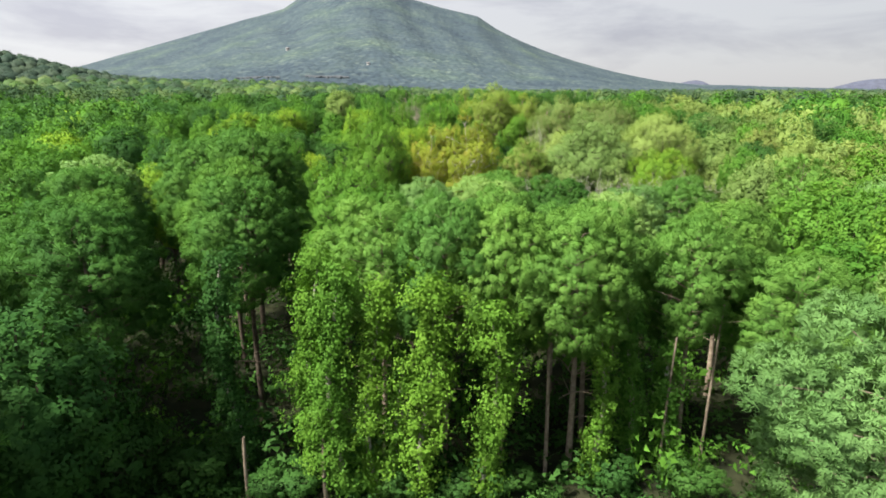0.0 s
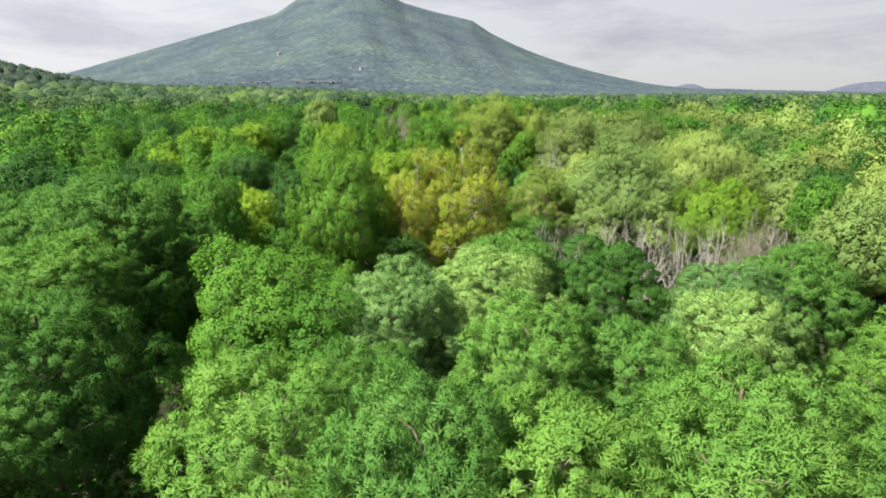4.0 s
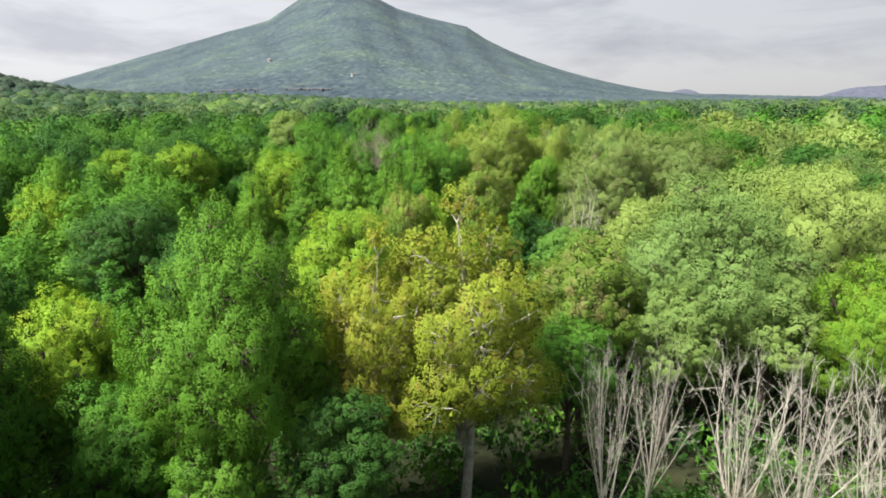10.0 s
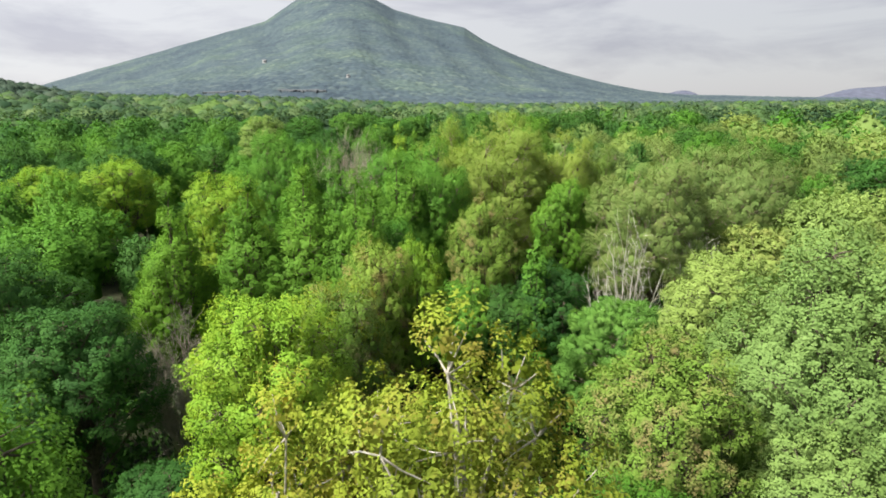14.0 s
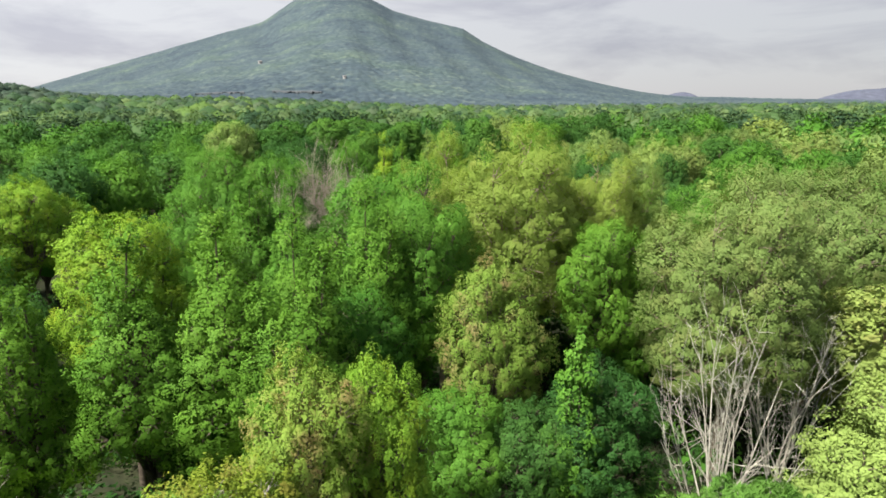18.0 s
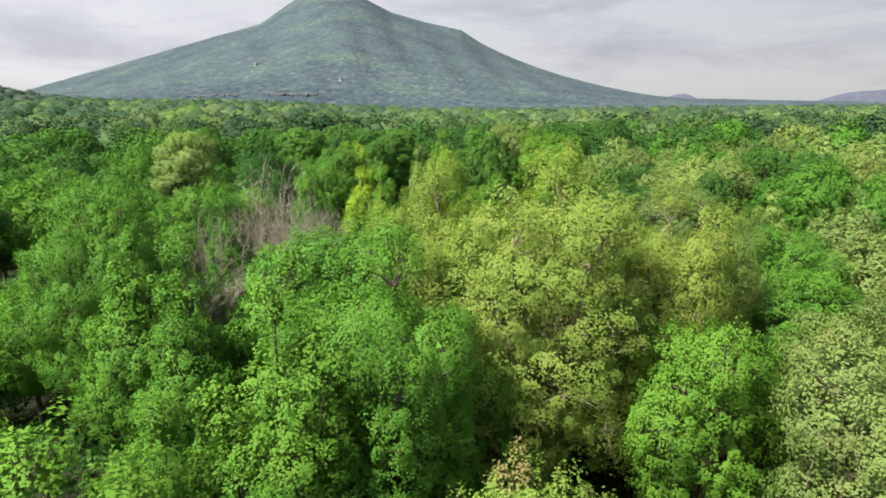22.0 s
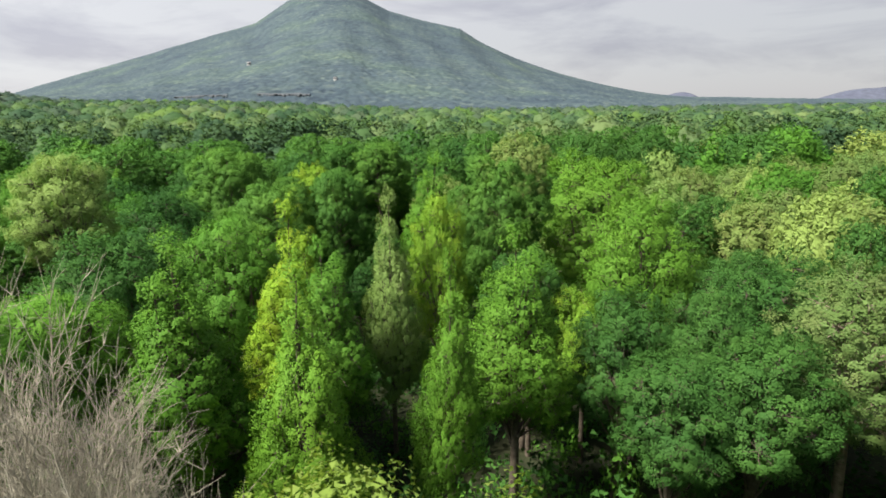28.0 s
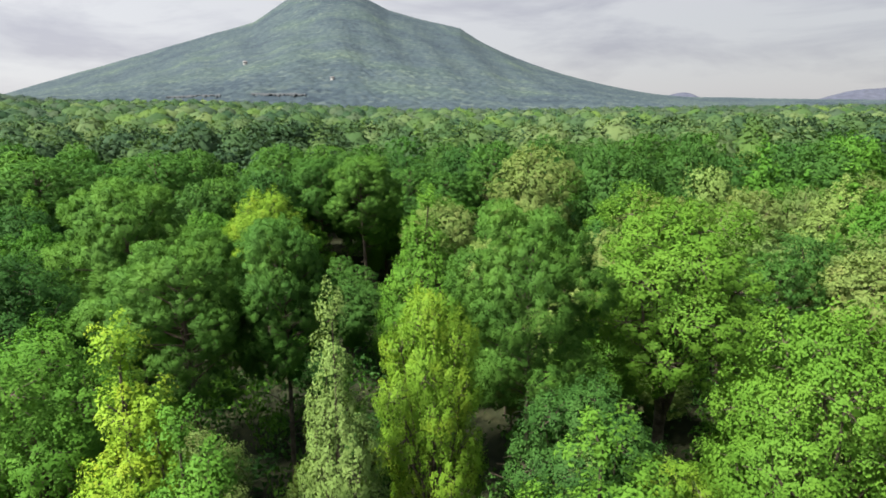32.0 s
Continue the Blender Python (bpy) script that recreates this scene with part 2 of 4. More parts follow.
def far_wood_mat():
    """Woods seen from afar: crowns of differing green, each about fifteen metres across, blue-grey haze mixed in."""
    m, nodes, links = blank("far_wooded_slope")
    geo = nodes.new("ShaderNodeNewGeometry")
    cell = nodes.new("ShaderNodeTexVoronoi")
    cell.inputs["Scale"].default_value = 1 / 11
    links.new(geo.outputs["Position"], cell.inputs["Vector"])
    pickone = nodes.new("ShaderNodeSeparateColor")
    links.new(cell.outputs["Color"], pickone.inputs[0])
    # ramps lean to blue-grey: the distance haze is in the base colour
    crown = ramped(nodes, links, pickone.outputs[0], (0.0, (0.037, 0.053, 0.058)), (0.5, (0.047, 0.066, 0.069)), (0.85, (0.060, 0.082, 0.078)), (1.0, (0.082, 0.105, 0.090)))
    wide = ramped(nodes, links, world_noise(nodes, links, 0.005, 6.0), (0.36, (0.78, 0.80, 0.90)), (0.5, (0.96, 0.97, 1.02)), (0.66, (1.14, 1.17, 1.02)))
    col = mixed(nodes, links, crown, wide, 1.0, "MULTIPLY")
    squash = nodes.new("ShaderNodeVectorMath")
    squash.operation = "MULTIPLY"
    squash.inputs[1].default_value = (0.009, 0.006, 0.012)
    links.new(geo.outputs["Position"], squash.inputs[0])
    streak = nodes.new("ShaderNodeTexNoise")
    streak.inputs["Scale"].default_value, streak.inputs["Detail"].default_value = 1.0, 5.0
    links.new(squash.outputs[0], streak.inputs["Vector"])
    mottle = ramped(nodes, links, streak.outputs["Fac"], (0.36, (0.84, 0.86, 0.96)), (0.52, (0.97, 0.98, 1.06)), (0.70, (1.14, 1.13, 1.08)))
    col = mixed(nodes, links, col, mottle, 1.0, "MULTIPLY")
    fine = world_noise(nodes, links, 0.22, 3.0)
    bm = nodes.new("ShaderNodeBump")
    bm.inputs["Strength"].default_value, bm.inputs["Distance"].default_value = 0.5, 2.0
    links.new(fine, bm.inputs["Height"])
    body = nodes.new("ShaderNodeBsdfPrincipled")
    body.inputs["Roughness"].default_value = 0.9
    body.inputs["Specular IOR Level"].default_value = 0.1
    links.new(col, body.inputs["Base Color"])
    links.new(bm.outputs[0], body.inputs["Normal"])
    o = nodes.new("ShaderNodeOutputMaterial")
    links.new(body.outputs[0], o.inputs["Surface"])
    return m


FAR_WOOD = far_wood_mat()
# the hills' blue is distance haze put into the base colour
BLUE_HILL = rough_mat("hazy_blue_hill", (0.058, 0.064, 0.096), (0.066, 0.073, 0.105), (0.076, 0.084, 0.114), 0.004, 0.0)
ROCK = rough_mat("bare_pale_bank", (0.050, 0.060, 0.068), (0.062, 0.070, 0.078), (0.076, 0.082, 0.088), 0.06)
PAINT = rough_mat("white_house_paint", (0.24, 0.24, 0.24), (0.29, 0.29, 0.29), (0.34, 0.34, 0.34), 0.4)
ROOF = rough_mat("grey_roof", (0.16, 0.15, 0.15), (0.22, 0.21, 0.21), (0.30, 0.29, 0.29), 0.5)
GLASS = rough_mat("dark_window_glass", (0.03, 0.035, 0.04), (0.04, 0.045, 0.05), (0.05, 0.055, 0.06), 0.5, 0.0, 0.2)


# ---------------- shapes ----------------
def smooth(v):
    v = np.clip(v, 0.0, 1.0)
    return v * v * (3 - 2 * v)


def ground_z(x, y):
    """The forest floor: nearly level, then rising slowly towards the mountain, with a low hill on the far west side."""
    z = 4.0 * smooth((y - 85) / 110) + (9 + 12 * smooth((-x + 60) / 320)) * smooth((y - 260) / 560)
    z = z + 46 * np.exp(-((x + 560) / 130) ** 2 - ((y - 640) / 220) ** 2)
    return z


def mesh_of(name, verts, faces, *mats, normals=None):
    me = bpy.data.meshes.new(name)
    verts = np.asarray(verts, np.float32)
    faces = np.asarray(faces, np.int32)
    n, k = faces.shape
    me.vertices.add(len(verts))
    me.vertices.foreach_set("co", verts.ravel())
    me.loops.add(n * k)
    me.loops.foreach_set("vertex_index", faces.ravel())
    me.polygons.add(n)
    me.polygons.foreach_set("loop_start", np.arange(n, dtype=np.int32) * k)
    me.update(calc_edges=True)
    me.validate()
    for mat in mats:
        me.materials.append(mat)
    if normals is not None:
        me.polygons.foreach_set("use_smooth", np.ones(n, bool))
        me.attributes.new("custom_normal", "FLOAT_VECTOR", "POINT").data.foreach_set("vector", normals.astype(np.float32).ravel())
        me.update()
    return me


def unit(v):
    return v / np.maximum(np.linalg.norm(v, axis=-1, keepdims=True), 1e-6)


def leaves(rng, at, facing, length, width, loose):
    """A pointed leaf at each place, turned roughly to the way it faces."""
    n = len(at)
    normal = unit(facing + rng.normal(0, loose, (n, 3)))
    side = unit(np.cross(normal, rng.normal(0, 1, (n, 3))))
    along = np.cross(normal, side)
    l = (length * rng.uniform(0.65, 1.3, n))[:, None]
    w = (width * rng.uniform(0.7, 1.25, n))[:, None]
    v = np.stack([at - along * l * 0.5 - side * w * 0.5, at - along * l * 0.4 + side * w * 0.6, at + along * l * 0.6], 1)
    return v.reshape(-1, 3), np.arange(n * 3).reshape(n, 3)


def crown_normals(v, f, soft, own):
    """Leaves shade as parts of the mass they grow on: the mass's outward way, with some of each leaf's own."""
    flat = unit(np.cross(v[f[:, 1]] - v[f[:, 0]], v[f[:, 2]] - v[f[:, 0]]))
    return np.repeat(unit(unit(soft) * (1 - own) + flat * own), 3, 0)


def needles(rng, at, facing, puff, length, width, per):
    """A round puff of needles at each twig end, bristling outwards."""
    n = len(at)
    face = np.repeat(facing, per, 0)
    way = unit(face * 0.40 + rng.normal(0, 0.8, (n * per, 3)))
    size = np.repeat(puff * rng.uniform(0.7, 1.3, n), per)[:, None]
    tip = np.repeat(at, per, 0) + way * size * rng.uniform(0.65, 1.05, (n * per, 1))
    along = unit(way + rng.normal(0, 0.35, (n * per, 3)))
    side = unit(np.cross(along, rng.normal(0, 1, (n * per, 3)))) * width * 0.5
    soft = unit(way * 0.6 + face * 0.7)
    side = side * np.sign((np.cross(side, along) * soft).sum(1, keepdims=True))
    v = np.stack([tip - along * length - side, tip - along * length + side, tip], 1).reshape(-1, 3)
    return v, np.arange(n * per * 3).reshape(-1, 3), np.repeat(soft, 3, 0)


def tubes(paths, sides=5):
    """Tapered round branches along paths of (points, radii)."""
    vs, fs, base = [], [], 0
    for pts, radii in paths:
        pts = np.asarray(pts, float)
        way = unit(np.gradient(pts, axis=0))
        ref = np.array((0.0, 1.0, 0.0)) if abs(way[0][1]) < 0.8 else np.array((1.0, 0.0, 0.0))
        a = unit(np.cross(way, ref))
        b = np.cross(way, a)
        for i, (p, r) in enumerate(zip(pts, radii)):
            ang = np.arange(sides) * 2 * math.pi / sides
            vs.append(p + r * (np.cos(ang)[:, None] * a[i] + np.sin(ang)[:, None] * b[i]))
            if i:
                k = base + (i - 1) * sides
                for s in range(sides):
                    fs.append((k + s, k + (s + 1) % sides, k + sides + (s + 1) % sides, k + sides + s))
        base += len(pts) * sides
    return np.concatenate(vs), fs


def bend(rng, a, b, sag, steps=5):
    a, b = np.asarray(a, float), np.asarray(b, float)
    t = np.linspace(0, 1, steps)[:, None]
    off = rng.normal(0, 1, 3) * sag
    return a + (b - a) * t + off * (t * (1 - t)) * 2 + np.array((0, 0, sag)) * t * (1 - t)


def crown_lobes(rng, style, h, r):
    """The masses of a crown, each a bough's spread of leaves: rows of centre and three radii."""
    lobes = []
    lop = rng.uniform(0, 2 * math.pi, 2)

    def add(a, k, z, s, tall):
        k = k * (1 + 0.16 * math.sin(a + lop[0]) + 0.12 * math.sin(2 * a + lop[1]))
        lobes.append((math.cos(a) * r * k, math.sin(a) * r * k, z, s, s, tall))

    if style == "round":
        add(0, 0, h * 0.70, r * 0.56, h * 0.16)
        for i in range(24):
            f = (i + 0.5) / 24
            z = h * (0.50 + 0.40 * f)
            ring = math.sqrt(max(0.04, 1 - (abs(f - 0.46) / 0.58) ** 2.2))
            s = r * rng.uniform(0.22, 0.36)
            add(i * 2.4 + rng.uniform(-0.4, 0.4), ring * rng.uniform(0.60, 0.86), z, s, s * rng.uniform(0.75, 1.1))
        for i in range(3):
            add(i * 2.1, rng.uniform(0.1, 0.32), h * rng.uniform(0.86, 0.93), r * rng.uniform(0.2, 0.27), h * 0.05)
    elif style == "plume":
        add(0, 0, h * 0.60, r * 0.55, h * 0.17)
        for i in range(11):
            k = 0.0 if i == 0 else 0.30 + 0.52 * ((i * 0.618) % 1)
            peak = h * (0.97 if i == 0 else 0.95 - 0.36 * k * k - rng.uniform(0.0, 0.12))
            foot = peak - h * rng.uniform(0.26, 0.38)
            for q in range(4):
                f = q / 3
                s = r * (0.33 - 0.20 * f) * rng.uniform(0.85, 1.15)
                add(i * 2.4 + rng.uniform(-0.3, 0.3), k * (1.08 - 0.16 * f), foot + (peak - s * 1.2 - foot) * f, s, h * (0.056 - 0.012 * f))
        for i in range(12):
            s = r * rng.uniform(0.24, 0.34)
            add(i * 2.4 + 0.8, rng.uniform(0.55, 0.85), h * rng.uniform(0.44, 0.60), s, s * 0.9)
    elif style == "broad":
        add(0, 0, h * 0.60, r * 0.60, h * 0.20)
        for i in range(34):
            k = math.sqrt((i + 0.5) / 34) * 0.86
            s = r * rng.uniform(0.17, 0.27)
            z = h * (0.96 - 0.36 * k * k) * rng.uniform(0.84, 1.0)
            add(i * 2.4 + rng.uniform(-0.4, 0.4), k, z - s * 0.7, s, s * rng.uniform(0.8, 1.25))
        for i in range(20):
            s = r * rng.uniform(0.18, 0.26)
            add(i * 2.4 + rng.uniform(-0.3, 0.3), rng.uniform(0.60, 0.88), h * rng.uniform(0.46, 0.63), s, s * 0.85)
    elif style == "poplar":
        add(0, 0, h * 0.58, r * 0.50, h * 0.19)
        for i in range(12):
            k = 0.0 if i == 0 else 0.34 + 0.48 * ((i * 0.618) % 1)
            peak = h * (0.94 if i == 0 else 0.97 - 0.30 * k * k - rng.uniform(0.0, 0.12))
            for q in range(5):
                f = q / 4
                s = r * (0.27 - 0.10 * f) * rng.uniform(0.8, 1.2)
                add(i * 2.4 + rng.uniform(-0.3, 0.3), k * (0.62 + 0.40 * f) + rng.uniform(0, 0.14), h * 0.48 + (peak - h * 0.48 - s) * f, s, s * rng.uniform(0.75, 1.05))
    elif style in ("dome", "spire"):
        tall = 0.30 if style == "dome" else 0.38
        add(0, 0, h * (0.92 - tall), r * 0.66, h * tall)
        for i in range(13):
            f = (i + 0.5) / 13
            ring = math.sqrt(max(0.06, 1 - f ** (2.2 if style == "dome" else 1.5)))
            s = r * rng.uniform(0.28, 0.44) * (1.1 - 0.3 * f)
            add(i * 2.4 + rng.uniform(-0.4, 0.4), ring * rng.uniform(0.55, 0.80), h * (0.36 + 0.52 * f), s, s * rng.uniform(0.9, 1.3))
    elif style == "cone":
        for i in range(24):
            f = i / 23
            s = r * (0.36 - 0.18 * f)
            add(i * 2.4, (1 - f) ** 0.8 * 0.74, h * (0.14 + 0.80 * f), s, h * 0.055)
    elif style == "shrub":
        for i in range(12):
            s = r * rng.uniform(0.26, 0.42)
            add(i * 2.4, rng.uniform(0.1, 0.75), h * rng.uniform(0.3, 0.72), s, h * 0.24)
    return np.array(lobes)


def spaced(lobes, share, rounds=14):
    """Pushes the outer masses apart until they stand clear of one another."""
    p, s = lobes[1:, :3].copy(), lobes[1:, 3]
    for _ in range(rounds):
        d = p[:, None] - p[None]
        far = np.linalg.norm(d, axis=2) + np.eye(len(p)) * 99
        push = np.clip(share * (s[:, None] + s[None]) - far, 0, None)
        p += (d / far[:, :, None] * push[:, :, None] * 0.3).sum(1) * np.array((1, 1, 0.6))
    lobes[1:, :3] = p
    return lobes


def tuft_places(rng, lobes, middle, gap):
    """Where twig ends come out of the masses, some gap apart: places and the ways they grow."""
    at, way = [], []
    for l in lobes:
        area = 4 * math.pi * (l[3] * l[3] + 2 * l[3] * l[5]) / 3
        d = unit(rng.normal(0, 1, (int(area / gap ** 2 * 2.2) + 6, 3)))
        own = unit(l[:3] - middle)
        d = d[d @ own + 0.5 * d[:, 2] > -0.55]
        at.append(l[:3] + d * l[3:6] * rng.uniform(0.84, 1.08, (len(d), 1)))
        way.append(unit(d + own * 0.5))
    at, way = np.concatenate(at), np.concatenate(way)
    deep = np.zeros(len(at), bool)
    for l in lobes:
        deep |= (((at - l[:3]) / l[3:6]) ** 2).sum(1) < 0.58
    at, way = at[~deep], way[~deep]
    order = rng.permutation(len(at))
    kept = np.empty((0, 3))
    chosen = []
    for i in order:
        if not len(kept) or ((kept - at[i]) ** 2).sum(1).min() > gap * gap:
            kept = np.append(kept, at[i:i + 1], 0)
            chosen.append(i)
    return at[chosen], way[chosen]


def crown_shape(seed, style, h, r, gap, size, per, length, width, rise, whole):
    """Leaves in domed tufts on twig ends all over the crown's masses: vertices, triangles, masses, normals and twig ends."""
    rng = np.random.default_rng(seed)
    lobes = crown_lobes(rng, style, h, r)
    if style in ("round", "broad", "dome", "poplar", "plume"):
        lobes = spaced(lobes, 0.92 if style in ("round", "broad") else 0.80)
        lobes[:, :2] *= min(1.0, r / np.quantile(np.hypot(lobes[:, 0], lobes[:, 1]) + lobes[:, 3], 0.9))
    c, out = tuft_places(rng, lobes, np.array((0, 0, h * 0.58)), gap)
    n = len(c)
    grow = unit(out * 0.55 + np.array((0, 0, 0.80)) + rng.normal(0, 0.20, (n, 3)))
    big = size * np.exp(rng.normal(0, 0.24, n)).clip(0.6, 1.5)
    q = unit(rng.normal(0, 1, (n, per, 3)) + grow[:, None] * 0.85)
    reach = rng.uniform(0.35, 1.0, (n, per, 1)) ** 0.45
    lean = (q * grow[:, None]).sum(2, keepdims=True)
    off = (q + grow[:, None] * np.maximum(lean, -0.2) * rise) * reach + rng.normal(0, 0.10, (n, per, 3))
    at = (c[:, None] + off * big[:, None, None]).reshape(-1, 3)
    face = (q * 0.8 + grow[:, None] * 0.25 + np.array((0, 0, 0.25))).reshape(-1, 3)
    bulge = unit((at - np.array((0, 0, 0.62 * h))) / np.array((r, r, 0.34 * h)))
    v, f = leaves(rng, at, unit(q.reshape(-1, 3) * 0.7 + bulge * 0.7), length, width, 0.36)
    vn = crown_normals(v, f, unit(face) * 0.75 * (1 - whole) + np.repeat(out, per, 0) * 0.6 + bulge * whole, 0.26 * (1 - whole) if per > 60 else 0.10)
    # leaves within the masses
    inner = 26 if per > 60 else 9 if per > 20 else 2
    hold = np.repeat(lobes, inner, 0)
    core = unit(rng.normal(0, 1, (len(hold), 3)))
    iv, fi = leaves(rng, hold[:, :3] + core * hold[:, 3:6] * rng.uniform(0.3, 0.72, (len(hold), 1)), core, length * (2.6 if per > 60 else 1.3), width * (2.6 if per > 60 else 1.3), 0.5)
    f = np.concatenate([f, fi + len(v)])
    v, vn = np.concatenate([v, iv]), np.concatenate([vn, np.repeat(core, 3, 0)])
    k = h / np.quantile(v[:, 2], 0.9985)
    v[:, 2] = np.maximum(v[:, 2] * k, 0.15)
    return v, f, lobes, vn, c * np.array((1, 1, k))


def shell(rng, lobes, around, up, swell):
    """The closed inner mass of a far tree's crown: a lumpy dome under its outer leaves."""
    lo, hi = (lobes[:, 2] - lobes[:, 5]).min(), (lobes[:, 2] + lobes[:, 5]).max()
    wide = np.quantile(np.hypot(lobes[:, 0], lobes[:, 1]) + lobes[:, 3], 0.7) * swell
    v, f = [], []
    for k in range(up + 1):
        t = k / up
        ring = wide * math.sqrt(max(0.0, 1 - (abs(t - 0.40) / 0.60) ** 2.2)) if t > 0.4 else wide * (0.75 + 0.25 * t / 0.4)
        for i in range(around):
            a = 2 * math.pi * (i + 0.5 * (k % 2)) / around
            q = ring * rng.uniform(0.82, 1.12)
            v.append((math.cos(a) * q, math.sin(a) * q, lo + (hi - lo) * (t * 0.94 + rng.uniform(-0.03, 0.03))))
    for k in range(up):
        for i in range(around):
            p0, p1, p2, p3 = k * around + i, k * around + (i + 1) % around, (k + 1) * around + i, (k + 1) * around + (i + 1) % around
            f += [(p0, p1, p2), (p1, p3, p2)]
    return np.array(v), np.array(f)


def pine_shape(seed, h, r, boughs, gap, per, puff, length, width, low=0.48):
    """A loblolly pine's crown: boughs that carry rounded masses of needle puffs; also returns the boughs' ends."""
    rng = np.random.default_rng(seed)
    lobes, ends = [(0, 0, h * (0.55 + 0.45 * low), 0.42 * r, 0.42 * r, h * 0.12)], []
    for i in range(boughs):
        f = (i + 0.5) / boughs
        z = h * (low + (0.93 - low) * f)
        reach = r * math.sqrt(max(0.05, 1 - (abs(f - 0.40) / 0.62) ** 2.2)) * rng.uniform(0.55, 0.84)
        a = i * 2.4 + rng.uniform(-0.5, 0.5)
        s = r * rng.uniform(0.20, 0.31)
        end = np.array((math.cos(a) * reach, math.sin(a) * reach, z))
        lobes.append((*end, s, s, s * rng.uniform(0.78, 1.02)))
        ends.append((np.array((0, 0, z - 0.06 * h)), end))
    lobes = spaced(np.array(lobes), 0.86)
    ends = [(a, l[:3]) for (a, _), l in zip(ends, lobes[1:])]
    at, face = tuft_places(rng, lobes, np.array((0, 0, h * (0.4 + 0.4 * low))), gap)
    v, f, vn = needles(rng, at, unit(face + np.array((0, 0, 0.35))), puff, length, width, per)
    bulge = unit((v - np.array((0, 0, h * (0.5 + 0.5 * low) - 1.5))) / np.array((r, r, 0.3 * h)))
    v[:, 2] *= h / np.quantile(v[:, 2], 0.9985)
    return v, f, ends, unit(vn * 0.5 + bulge * 0.5)


def thing(name, label, category, group="", kind=""):
    return tagged(new(name), label, category, group, kind)


def part(name, me, parent, label=""):
    ob = new(name, me)
    ob.parent = parent
    return tagged(ob, label)


# ---------------- tree models, each 1:1 at the height given ----------------
MODEL = {}


def wood_meshes(key, trunk, arms, mat, apart):
    """The trunk and its branches: two meshes, or one for trees far off."""
    if not apart:
        v, f = tubes([trunk] + arms, 4)
        return mesh_of(key + "_trunk", v, f, mat), []
    v, f = tubes([trunk], 8)
    lv, lf = tubes(arms, 4)
    return mesh_of(key + "_trunk", v, f, mat), [mesh_of(key + "_branches", lv, lf, mat)]


def model_broad(key, seed, style, h, r, gap, size, per, length, width, rise=0.25, near=True):
    whole = 0.45 if near else 0.50 if "_mid_" in key else 0.66 if "_far_" in key else 0.82
    v, f, lobes, vn, ends = crown_shape(seed, style, h, r, gap, size, per, length, width, rise, whole)
    rng = np.random.default_rng(seed + 500)
    if not near and style != "shrub":
        low = "_low_" in key
        sv, sf = shell(rng, lobes, 13, 9, 0.90 if low else 0.46)
        sv[:, 2] *= 0.97 if low else 0.84
        f = np.concatenate([f, sf + len(v)])
        v = np.concatenate([v, sv])
        vn = np.concatenate([vn, unit((sv - np.array((0, 0, 0.45 * h))) * np.array((1, 1, 0.7)))])
    top = np.array((rng.normal(0, 0.3), rng.normal(0, 0.3), h * 0.84))
    trunk = (bend(rng, (0, 0, -0.6), top, 0.5, 8), np.linspace(0.017 * h, 0.003 * h, 8))
    arms, hubs = [], []
    for l in lobes[::1 if near else 3]:
        z0 = min(h * (0.26 + rng.uniform(0, 0.28)), l[2] * 0.85)
        foot = np.array((top[0] * z0 / h, top[1] * z0 / h, z0))
        tip = l[:3] + np.array((0, 0, l[5] * 0.2))
        arms.append((bend(rng, foot, tip, 0.6), np.linspace(0.0060 * h, 0.0018 * h, 5)))
        hubs.append(tip)
    if near:
        hubs = np.array(hubs)
        for e in ends[::2]:
            hub = hubs[((hubs - e) ** 2).sum(1).argmin()]
            arms.append((bend(rng, hub, e, 0.2, 3), np.linspace(0.0019 * h, 0.0006 * h, 3)))
    wood, limbs = wood_meshes(key, trunk, arms, BARK, near)
    MODEL[key] = (h, r, wood, limbs, mesh_of(key + "_crown", v, f, LEAF["green"], normals=vn if "_low_" not in key else None), v, f, vn)


def model_pine(key, seed, h, r, boughs, gap, per, puff, length, width, near=True, low=0.48):
    v, f, ends, vn = pine_shape(seed, h, r, boughs, gap, per, puff, length, width, low)
    rng = np.random.default_rng(seed + 500)
    trunk = (bend(rng, (0, 0, -0.6), (rng.normal(0, 0.2), rng.normal(0, 0.2), h * 0.95), 0.35, 9), np.linspace(0.0125 * h, 0.003 * h, 9))
    arms = [(bend(rng, a, b, 0.25, 4), np.linspace(0.004 * h, 0.001 * h, 4)) for a, b in ends]
    for i in range(9 if near else 0):
        a = rng.uniform(0, 6.28)
        z = h * rng.uniform(0.2, 0.46)
        d = np.array((math.cos(a), math.sin(a), rng.uniform(-0.1, 0.5))) * rng.uniform(0.8, 2.6)
        arms.append((bend(rng, (0, 0, z), np.array((0, 0, z)) + d, 0.3, 4), np.linspace(0.0028 * h, 0.0006 * h, 4)))
    wood, limbs = wood_meshes(key, trunk, arms, PINE_BARK, near)
    MODEL[key] = (h, r, wood, limbs, mesh_of(key + "_crown", v, f, LEAF["pine"], normals=vn if "_low_" not in key else None), v, f, vn)


